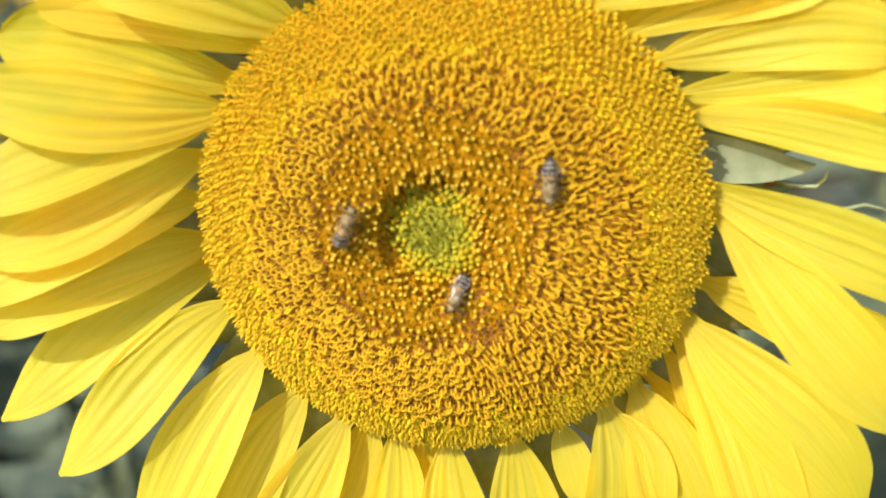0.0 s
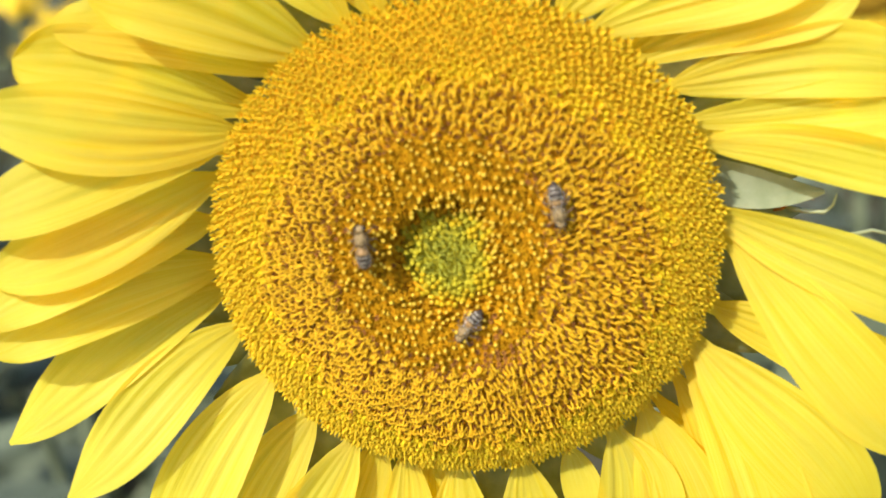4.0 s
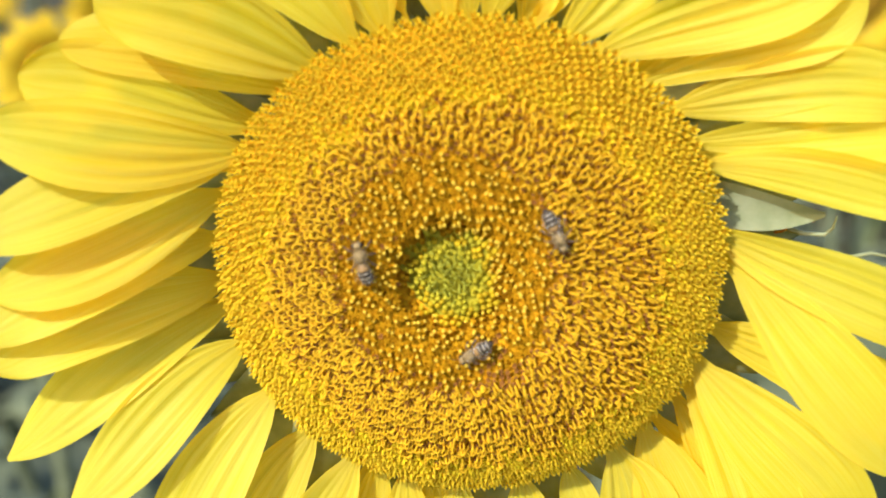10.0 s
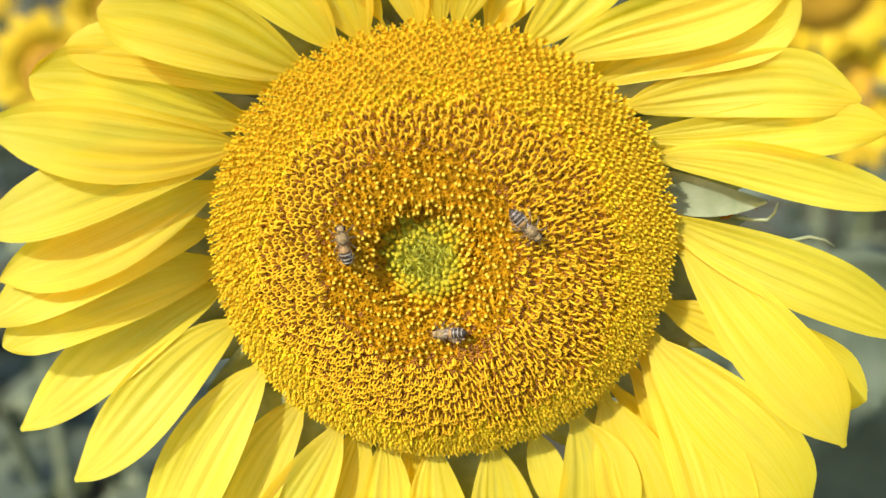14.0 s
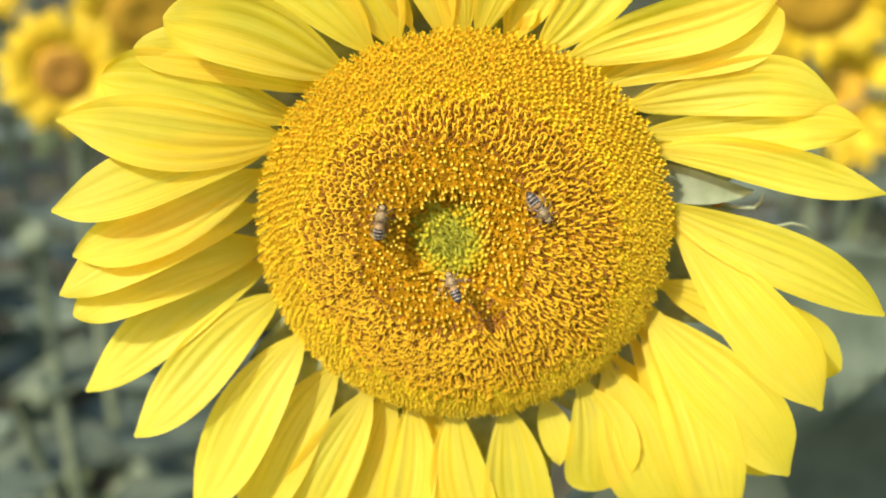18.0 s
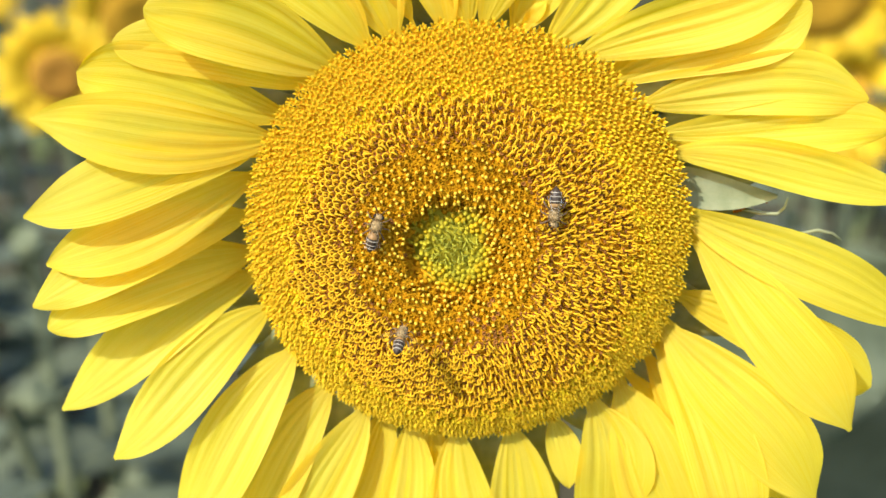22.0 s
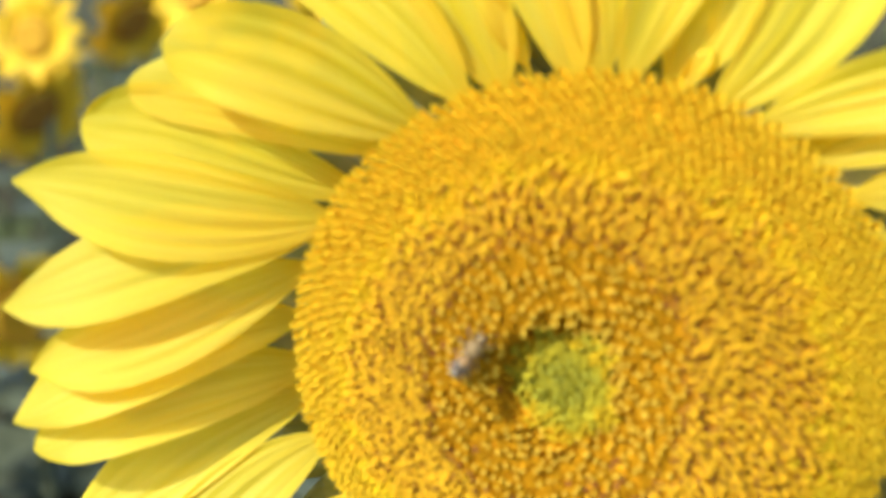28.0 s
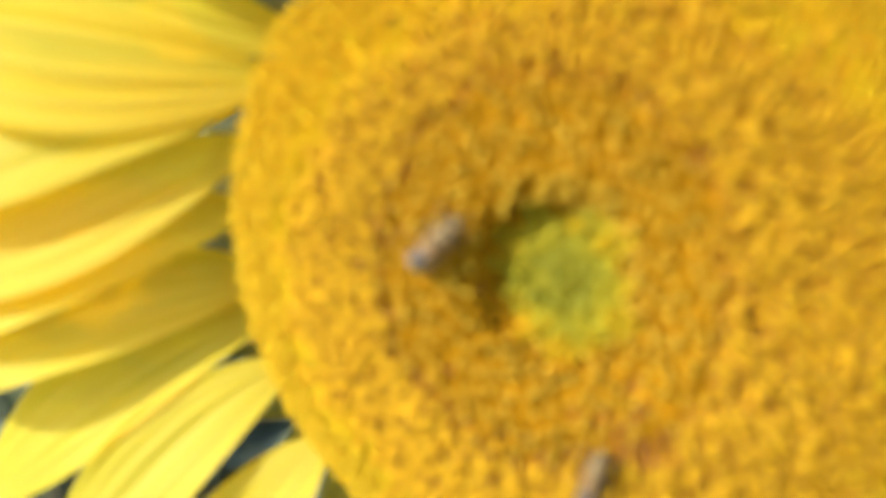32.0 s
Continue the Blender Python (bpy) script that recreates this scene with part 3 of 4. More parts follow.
def petal_mesh(length, width, tip_z, base_z, bend, cup, sag, wave, seed, tip_shape=0.55, roll=0.0, point=0.6):
    """A ray petal along +x from its foot: ribbed, cupped across, arched along, bent sideways; 0.35 mm thick."""
    rnd = random.Random(seed)
    ns, nw = 28, 24
    claw = 0.012 / length
    ph, ph2 = rnd.uniform(0, 6.28), rnd.uniform(0, 6.28)
    verts, uvs, faces = [], [], []
    notch = rnd.uniform(-0.35, 0.35)
    creases = [(at + rnd.uniform(-0.09, 0.09), rnd.uniform(0.045, 0.10), rnd.uniform(0.02, 0.09), rnd.uniform(0.35, 1.15)) for at in (-0.62, -0.36, -0.1, 0.14, 0.38, 0.64)]
    for i in range(ns + 1):
        s = 1 - (1 - i / ns) ** 1.5
        x = max(0.0, (s - claw) / (1 - claw))
        w = width / 2 * (0.20 + 0.80 * math.sin(math.pi / 2 * min(1.0, x / tip_shape)) ** 0.70)
        if x > tip_shape:
            k = (x - tip_shape) / (1 - tip_shape)
            w *= max(0.0, 1 - k ** 2.1) ** point
        w = max(w, width * (0.012 + 0.05 * max(0.0, 1 - abs(x - 0.97) / 0.05)))
        cx = length * s
        cy = bend * length * 4 * s * (1 - s) + wave * 0.25 * width * math.sin(s * 5 + ph)
        cz = base_z + (tip_z - base_z) * s + sag * length * 4 * s * (1 - s)
        for j in range(nw + 1):
            u = 2 * j / nw - 1
            groove = sum(deep * math.exp(-((u - at - drift * math.sin(3 * s + ph)) / wide) ** 2) for at, wide, drift, deep in creases)
            rib = (-0.00078 * groove + 0.00007 * math.cos(u * 17 + ph)) * math.sin(math.pi * min(1, 0.05 + s)) * min(1, s / 0.35) * (width / 0.02)
            edge = wave * (0.0024 + 0.0022 * s ** 3) * math.sin(s * 9 + ph2 + (2 if u > 0 else 0)) * abs(u) ** 2
            z = cz + cup * width * (u * 2 * w / width) ** 2 * math.sin(math.pi * (0.15 + 0.8 * s)) + (rib + edge) * min(1, 4 * w / width) + roll * u * w * (0.45 + 0.55 * s)
            back = -0.05 * length * abs(u - notch) ** 2 * max(0, s - 0.85) / 0.15 * 0.4 * min(1, 3 * w / width)
            verts.append((cx + back, cy + u * w, z))
            uvs.append((0.5 + u * 0.5 + seed % 7, s))
    row = nw + 1
    for i in range(ns):
        for j in range(nw):
            a = i * row + j
            faces.append((a, a + row, a + row + 1, a + 1))
    n0 = len(verts)
    verts += [(x, y, z - 0.00035) for x, y, z in verts]
    uvs += uvs
    faces += [tuple(n0 + q for q in reversed(f)) for f in list(faces)]
    # the cut edge has corners of its own, so that it stays crisp
    rim = [i * row for i in range(ns)] + [ns * row + j for j in range(nw)] + [i * row + nw for i in range(ns, 0, -1)] + [j for j in range(nw, 0, -1)]
    o = len(verts)
    for k in rim:
        verts += [verts[k], verts[n0 + k]]
        uvs += [uvs[k], uvs[k]]
    for k in range(len(rim)):
        q = o + 2 * k
        z = o + 2 * ((k + 1) % len(rim))
        faces.append((q, q + 1, z + 1, z))
    return mesh_of("petal", verts, faces, [PETAL, PETAL_BACK], [0] * (ns * nw) + [1] * (len(faces) - ns * nw), uvs=uvs)


petal_count = 0


def petal(angle, foot, length, lean, width, tip, layer, bend=0.0, cup=0.10, sag=0.05, wave=0.4, tip_shape=0.5, roll=0.0, point=0.85):
    """A ray petal: angle and foot (mm from the middle) of its base on the rim, length, lean off the radius, width, height of the tip (mm)."""
    global petal_count
    petal_count += 1
    a = radians(angle)
    under = 0.012
    base_z = -0.006 - 0.0045 * layer
    me = petal_mesh(length / 1000 + under, width / 1000, tip / 1000, base_z, bend, cup, sag, wave, petal_count, tip_shape, roll, point)
    at = Vector((foot / 1000 * math.cos(a), foot / 1000 * math.sin(a), 0))
    turn = Matrix.Rotation(a + radians(lean), 4, "Z")
    piece("petal", me, sunflower, Matrix.Translation(at) @ turn @ Matrix.Translation((-under, 0, 0)))


def build_petals():
    petal(143.0, 69.2, 58.6, 20.2, 20.5, 16.0, 1, -0.03, roll=0.15, cup=0.08, tip_shape=0.72, point=0.35, sag=0.05)
    petal(149.4, 68.3, 66.0, 21.3, 22.1, 26.0, 0, -0.03, roll=0.3, cup=0.08, sag=0.1)
    petal(130.2, 67.4, 59.2, 33.5, 18.0, 13.0, 1, -0.02, roll=0.10, cup=0.10, tip_shape=0.6, point=0.45, sag=0.04)
    petal(123.0, 67.8, 55.4, 34.5, 24.0, 20.0, 0, -0.02, roll=0.10, tip_shape=0.62, point=0.45, sag=0.06)
    petal(157.9, 69.0, 64.1, 27.1, 20.5, 29.0, 0, -0.09, roll=0.45, cup=0.08, sag=0.09, point=0.8)
    petal(164.0, 69.1, 58.6, 31.8, 20.0, 28.0, 1, -0.05, roll=0.45, cup=0.08, sag=0.09, point=0.7)
    petal(172.8, 69.8, 62.2, 22.2, 20.5, 28.0, 1, -0.05, roll=0.45, cup=0.08, sag=0.09, point=0.7)
    petal(-177.1, 69.6, 58.5, 10.0, 21.0, 25.0, 2, -0.04, roll=0.42, cup=0.08, sag=0.07, point=0.5)
    petal(-168.1, 69.9, 67.6, 14.7, 20.0, 18.0, 2, -0.05, roll=0.38, cup=0.08, sag=0.08)
    petal(-158.0, 68.0, 60.3, 12.9, 20.5, 23.0, 1, -0.05, roll=0.38, cup=0.08, sag=0.08, point=0.85)
    petal(-146.7, 67.5, 66.9, 19.5, 23.0, 20.0, 0, 0.00, roll=0.25, cup=0.08, sag=0.07, point=0.8)
    petal(-132.0, 68.7, 64.0, 5.2, 22.7, 10.0, 1, 0.00, sag=0.08, cup=0.1)
    petal(-122.4, 68.6, 68.6, 6.9, 22.5, 3.0, 0, 0.00, sag=0.09, cup=0.12)
    petal(-116.7, 67.3, 63.4, 11.8, 20.1, 1.0, 1, 0.00)
    petal(-108.2, 66.9, 59.6, 13.1, 20.0, 1.0, 0, 0.00, sag=0.09, cup=0.1)
    petal(-101.4, 66.7, 58.7, 15.8, 20.1, -2.0, 1, 0.00)
    petal(-92.5, 66.8, 57.8, 4.5, 22.4, 1.0, 0, 0.00, sag=0.1, cup=0.12)
    petal(-80.3, 68.1, 57.7, 5.3, 24.4, 1.0, 0, 0.00, sag=0.1, cup=0.1)
    petal(-66.5, 69.0, 22.4, -12.6, 11.8, 2.0, 1, 0.00)
    petal(-56.4, 70.6, 37.2, -18.1, 27.2, 2.0, 0, 0.02, tip_shape=0.66, point=0.5, sag=0.09, cup=0.1)
    petal(-49.2, 72.5, 60.3, -12.1, 27.8, 2.0, 1, 0.00, sag=0.11, cup=0.13)
    petal(-32.3, 72.1, 75.0, -33.4, 24.6, 14.0, 1, 0.03, tip_shape=0.55, sag=0.1, cup=0.14)
    petal(-38.0, 75.0, 51.2, -24.9, 13.8, 0.0, 2, 0.00)
    petal(-24.6, 72.8, 69.4, -27.3, 26.7, 14.0, 0, 0.00, tip_shape=0.55, sag=0.11, cup=0.13)
    petal(-3.5, 71.6, 73.1, -48.2, 24.3, 16.0, 0, 0.08, tip_shape=0.6, point=1.0, sag=0.1, cup=0.13)
    petal(-16.7, 73.7, 65.2, -10.8, 21.5, 2.0, 1, 0.00, tip_shape=0.68, point=0.4)
    petal(6.1, 70.0, 78.7, -34.7, 19.5, 10.0, 0, 0.02, tip_shape=0.55, sag=0.08, cup=0.12)
    petal(18.1, 69.7, 72.6, -25.7, 15.2, 8.0, 0, 0.06, tip_shape=0.5)
    petal(26.1, 69.7, 67.9, -25.6, 17.5, 5.0, 1, 0.03, tip_shape=0.6, point=0.5)
    petal(32.9, 70.0, 63.2, -31.1, 19.6, 5.0, 1, 0.11, tip_shape=0.66, point=0.5)
    petal(43.0, 68.0, 59.8, -17.6, 25.3, 2.0, 1, 0.03, tip_shape=0.66, point=0.5)
    petal(54.7, 67.6, 69.7, -34.2, 19.5, 4.0, 0, 0.00, tip_shape=0.55)
    petal(117.1, 68.4, 68.6, 12.9, 21.9, 2.0, 0, -0.04)
    petal(109.6, 66.9, 67.2, 3.2, 23.7, 0.0, 1, -0.03)
    petal(95.0, 65.8, 60.7, 11.7, 17.9, 0.0, 0, -0.04)
    petal(101.9, 70.2, 21.4, 11.8, 6.7, 0.0, 2, 0.00)
    petal(93.5, 70.5, 54.9, 0.9, 19.3, -3.0, 1, -0.03)
    petal(88.0, 68.7, 56.0, 1.9, 17.5, 0.0, 0, 0.02)
    petal(81.9, 67.6, 58.2, -7.5, 17.0, 0.0, 0, -0.02)
    petal(74.9, 67.6, 53.7, -7.9, 20.9, -3.0, 1, 0.00)
    petal(66.3, 67.7, 62.2, -8.5, 24.6, 0.0, 0, -0.06, tip_shape=0.66, point=0.5)
    petal(72.5, 67.7, 10.9, -23.1, 4.5, -3.0, 2, 0.00)
    petal(35.8, 71.3, 45.5, -14.9, 14.0, -6.0, 2, 0.00, tip_shape=0.7, point=0.5)
    petal(-43.9, 74.5, 68.3, 3.6, 14.0, -6.0, 2, 0.00, tip_shape=0.7, point=0.5)


def bract_mesh(length, width, tip_z, seed):
    rnd = random.Random(seed)
    verts, faces = [], []
    for i in range(9):
        s = i / 8
        w = width / 2 * (1 - s ** 1.6) + 0.0004
        z = -0.012 + (tip_z + 0.012) * s + 0.004 * math.sin(s * 4 + rnd.uniform(-0.3, 0.3))
        for u in (-1, -0.5, 0, 0.5, 1):
            verts.append((length * s, u * w, z + 0.0012 * abs(u)))
    for i in range(8):
        for j in range(4):
            a = i * 5 + j
            faces.append((a, a + 5, a + 6, a + 1))
    n0 = len(verts)
    verts += [(x, y, z - 0.0006) for x, y, z in verts]
    faces += [tuple(n0 + q for q in reversed(f)) for f in list(faces)]
    rim = [i * 5 for i in range(9)] + [41, 42, 43] + [i * 5 + 4 for i in range(8, -1, -1)] + [3, 2, 1]
    for a, b in zip(rim, rim[1:] + rim[:1]):
        faces.append((a, n0 + a, n0 + b, b))
    return mesh_of("bract", verts, faces, BRACT)


def build_bracts():
    rnd = random.Random(5)
    shapes = [bract_mesh(0.040 + 0.004 * k, 0.021, -0.014 + 0.004 * (k % 3), k) for k in range(5)]
    for k in range(34):
        a = 2 * math.pi * (k + rnd.uniform(-0.25, 0.25)) / 34
        m = Matrix.Rotation(a, 4, "Z") @ Matrix.Translation((0.056, 0, -0.006 - 0.003 * (k % 2))) @ Matrix.Rotation(rnd.gauss(0, 0.12), 4, "Z")
        piece("bract", shapes[k % 5], sunflower, m)


def long_bract(angle, foot, length, lean, width, tip, curl, mat):
    """A single long bract that shows between two petals, with a thin curled end."""
    a = radians(angle)
    verts, faces = [], []
    for i in range(13):
        s = i / 12
        w = width / 2000 * (0.75 + 0.6 * s - 1.33 * s ** 1.8) + 0.0003
        z = -0.010 + (tip / 1000 + 0.010) * s + 0.003 * math.sin(3 * s)
        y = curl / 1000 * s ** 4
        for u in (-1, -0.5, 0, 0.5, 1):
            verts.append((length / 1000 * s, y + u * w, z + 0.0015 * abs(u)))
    for i in range(12):
        for j in range(4):
            q = i * 5 + j
            faces.append((q, q + 5, q + 6, q + 1))
    n0 = len(verts)
    verts += [(x, y, z - 0.0006) for x, y, z in verts]
    faces += [tuple(n0 + q for q in reversed(f)) for f in list(faces)]
    m = Matrix.Translation((foot / 1000 * math.cos(a), foot / 1000 * math.sin(a), 0)) @ Matrix.Rotation(a + radians(lean), 4, "Z")
    piece("bract", mesh_of("bract", verts, faces, mat), sunflower, m)


build_petals()
build_bracts()
long_bract(13.0, 66, 34, -24, 15, -6, 2, PALE_BRACT)
long_bract(38.0, 66, 50, -8, 16, -14, 2, PALE_BRACT)
for way, thick, shade_of, text in ((((0.0855, 0.0042, -0.010), (0.0873, 0.0047, -0.009), (0.0914, 0.0080, -0.008), (0.0942, 0.0087, -0.008), (0.0957, 0.0071, -0.008)), 0.0004, ANTHER, "dry brown curled bract tip"),
                                   (((0.0880, 0.0050, -0.011), (0.0935, 0.0041, -0.008), (0.0988, 0.0036, -0.008), (0.1011, 0.0056, -0.008), (0.1020, 0.0088, -0.008)), 0.0006, PALE_BRACT, "pale green curled bract tip"),
                                   (((0.0960, -0.0050, -0.012), (0.1057, -0.0032, -0.008), (0.1117, -0.0021, -0.008), (0.1163, -0.0032, -0.008), (0.1193, -0.0056, -0.008)), 0.0006, PALE_BRACT, "thin pale curled bract tip")):
    v, f = tube_along(list(way), [thick * k for k in (1.2, 1.1, 1.0, 0.8, 0.4)], 6)
    piece("tendril", mesh_of("tendril", v, f, shade_of), sunflower, label=text)


# ---------------------------------------------------------------- leaves, stems and the other sunflowers
def leaf_mesh(length, width, droop, seed, fold=0.12):
    """A heart-shaped sunflower leaf along +x: toothed edge, folded along the midrib, drooping, 0.8 mm thick."""
    rnd = random.Random(seed)
    ph = rnd.uniform(0, 6.28)
    verts, faces = [], []
    ns, nw = 14, 8
    for i in range(ns + 1):
        s = i / ns
        w = width / 2 * (math.sin(math.pi * s ** 0.62) ** 0.85) * (1 - 0.25 * s) + 0.004
        w *= 1 + (0.05 if i % 2 else -0.03)
        x = length * (s - 0.12 * math.sin(math.pi * s))
        for j in range(nw + 1):
            u = 2 * j / nw - 1
            z = -droop * length * s * s + fold * width * abs(u) * (1 - 0.4 * s) + 0.03 * width * math.sin(7 * s + ph + 3 * u) * abs(u)
            verts.append((x - 0.12 * length * abs(u) * (1 - s), u * w, z))
    row = nw + 1
    for i in range(ns):
        for j in range(nw):
            a = i * row + j
            faces.append((a, a + row, a + row + 1, a + 1))
    n0 = len(verts)
    verts += [(x, y, z - 0.0008) for x, y, z in verts]
    faces += [tuple(n0 + q for q in reversed(f)) for f in list(faces)]
    for i in range(ns):
        for a, b in ((i * row, (i + 1) * row), ((i + 1) * row + nw, i * row + nw)):
            faces.append((a, n0 + a, n0 + b, b))
    return mesh_of("leaf", verts, faces, LEAF)


LEAVES = [leaf_mesh(0.26, 0.22, 0.25, 1), leaf_mesh(0.22, 0.18, 0.45, 2), leaf_mesh(0.18, 0.14, 0.3, 3), leaf_mesh(0.15, 0.11, 0.15, 4)]


def leaf_on(parent, root, azimuth, lift, kind, size=1.0, stalk=0.10):
    """A leaf with its stalk under a plant, in the plant's space."""
    d = Vector((math.cos(azimuth), math.sin(azimuth), math.tan(lift)))
    end = Vector(root) + d * stalk
    v, f = tube_along([root, (Vector(root) + end) / 2 + Vector((0, 0, 0.012)), end], [0.005, 0.004, 0.0035], 6)
    piece("leaf_stalk", mesh_of("leaf_stalk", v, f, STEM), parent)
    m = Matrix.Translation(end) @ Matrix.Rotation(azimuth, 4, "Z") @ Matrix.Rotation(-lift * 0.5, 4, "Y") @ Matrix.Scale(size, 4)
    piece("leaf", LEAVES[kind], parent, m)


def far_petal(length, width):
    verts, faces = [], []
    for i in range(8):
        s = i / 7
        w = width / 2 * max(0.03, math.sin(math.pi * (0.12 + 0.86 * s)) ** 0.7)
        for u in (-1, 0, 1):
            verts.append((length * s, u * w, 0.012 * math.sin(s * 3) + 0.004 * abs(u)))
    for i in range(7):
        for j in range(2):
            a = i * 3 + j
            faces.append((a, a + 3, a + 4, a + 1))
    n0 = len(verts)
    verts += [(x, y, z - 0.0006) for x, y, z in verts]
    faces += [tuple(n0 + q for q in reversed(f)) for f in list(faces)]
    return mesh_of("petal", verts, faces, FAR_PETAL)


FAR_PETALS = [far_petal(0.065, 0.030), far_petal(0.072, 0.033), far_petal(0.060, 0.028)]


def far_plant(height, disc_r, facing, tilt, dark, seed, leaves=9, petals=30):
    """A whole sunflower plant with its foot at the origin: stem, leaves, a head of petals round a disc."""
    rnd = random.Random(seed)
    plant = new("sunflower")
    side = Vector((math.cos(facing), math.sin(facing), 0))
    neck = Vector((0, 0, height)) - side * 0.05
    v, f = tube_along([(0, 0, -0.05), (0.01, 0.0, height * 0.4), (0, 0.01, height * 0.8), neck + Vector((0, 0, -0.02)) - side * 0.01, neck + side * 0.02], [0.016, 0.014, 0.011, 0.009, 0.011], 8)
    piece("stem", mesh_of("stem", v, f, STEM), plant)
    for k in range(leaves):
        z = height * (0.12 + 0.78 * k / leaves)
        leaf_on(plant, (0, 0, z), k * 2.4 + rnd.uniform(-0.4, 0.4), rnd.uniform(-0.1, 0.6), min(3, max(0, int(4 * k / leaves))), rnd.uniform(0.85, 1.25))
    d = (side * math.cos(tilt) + Vector((0, 0, math.sin(tilt)))).normalized()
    hm = Matrix.Translation(Vector((0, 0, height)) + side * 0.0) @ d.to_track_quat("Z", "Y").to_matrix().to_4x4()
    v, f = rings([(0, -0.03), (disc_r * 0.7, -0.022), (disc_r * 0.98, -0.006), (disc_r, 0.002), (disc_r * 0.85, 0.012), (disc_r * 0.5, 0.018), (disc_r * 0.3, 0.014), (0, 0.010)], 24)
    which = [1 if k < 48 or not petals else 2 if (k >= 96 and dark) else 0 for k in range(len(f))]
    head = piece("disc", mesh_of("far_disc", v, f, [FAR_DISC, STEM, FAR_EYE], which), plant, hm)
    for k in range(petals):
        a = 2 * math.pi * (k + rnd.uniform(-0.3, 0.3)) / petals
        m = hm @ Matrix.Rotation(a, 4, "Z") @ Matrix.Translation((disc_r * 0.92, 0, -0.004 - 0.003 * (k % 2))) @ Matrix.Rotation(rnd.uniform(-0.35, 0.15), 4, "Y") @ Matrix.Rotation(rnd.gauss(0, 0.15), 4, "Z")
        piece("petal", FAR_PETALS[k % 3], plant, m)
    return plant


def build_field():
    sort_a = far_plant(1.25, 0.050, -math.pi / 2, -0.1, True, 1)
    sort_b = far_plant(1.20, 0.075, -math.pi / 2 + 0.2, -0.35, False, 2, petals=28)
    sort_c = far_plant(1.15, 0.042, -math.pi / 2 - 0.3, 0.1, False, 3)
    sort_e = far_plant(1.0, 0.026, -math.pi / 2, 0.9, False, 5, leaves=13, petals=0)
    sort_d = far_plant(1.05, 0.055, -math.pi / 2 + 0.5, -0.5, True, 4)
    first = {"a": sort_a, "b": sort_b, "c": sort_c, "d": sort_d, "e": sort_e}
    label = {"a": "blurred yellow sunflower with a brown disc in the field", "b": "broad yellow sunflower with a large orange disc, nodding",
             "c": "small round yellow sunflower with an orange eye", "d": "yellow sunflower turned half away, with a dark disc", "e": "leafy grey-green sunflower plant with a closed bud"}
    used = set()

    def put(kind, x, y, z, turn=0.0, size=1.0):
        """Head centre in world metres."""
        src = first[kind]
        h = {"a": 1.25, "b": 1.20, "c": 1.15, "d": 1.05, "e": 1.0}[kind]
        m = Matrix.Translation((x, y, z - h * size)) @ Matrix.Rotation(turn, 4, "Z")
        if kind in used:
            ob = copy_thing(src, m)
        else:
            used.add(kind)
            ob = src
            ob.matrix_basis = m
        ob.scale = (size, size, size)
        tagged(ob, label[kind], "sunflower", "sunflowers of the field")

    put("a", -0.77, 1.86, 1.05, 0.2, 1.05)
    put("b", -0.67, 2.09, 1.12, 0.1, 1.1)
    put("b", 0.58, 1.89, 1.14, -0.2, 1.15)
    put("c", 0.65, 1.99, 0.93, -0.4, 1.35)
    put("d", 0.69, 2.59, 0.91, -0.4, 1.2)
    put("c", -1.16, 2.55, 1.17, 0.1, 1.15)
    put("c", -1.25, 2.39, 0.86, 0.4, 0.8)
    put("c", -1.38, 2.19, 1.12, 0.3, 1.1)
    put("d", -1.40, 2.19, 0.96, 0.6, 1.1)
    put("d", -1.40, 2.69, 1.09, 0.6, 1.1)
    put("b", -1.36, 1.98, 0.58, 0.4, 1.1)
    put("a", -1.77, 1.99, 1.03, 0.5, 1.15)
    put("d", -1.73, 2.29, 0.99, 0.4, 1.2)
    put("c", -1.41, 1.78, 0.69, 0.4, 1.1)
    put("c", -1.84, 1.86, 0.17, 0.4, 0.9)
    put("e", -0.72, 1.48, 0.86, 0.2, 1.0)
    put("e", -0.64, 1.23, 0.71, 1.2, 0.95)
    put("e", -0.59, 1.47, 0.45, 2.2, 1.0)
    put("e", 0.54, 1.48, 0.77, 0.7, 1.05)
    put("e", 0.71, 1.87, 0.44, 1.9, 1.05)
    put("e", -1.23, 1.28, 0.81, 2.6, 1.0)
    rnd = random.Random(21)
    for row in range(4):
        for k in range(9):
            x = -4.4 + 1.1 * k + rnd.uniform(-0.3, 0.3)
            y = 4.2 + 1.5 * row + rnd.uniform(-0.3, 0.3)
            put("abcd"[rnd.randrange(4)], x * (1 + 0.12 * row), y, rnd.uniform(0.85, 1.2), rnd.uniform(-0.5, 0.5), rnd.uniform(0.9, 1.05))


build_field()


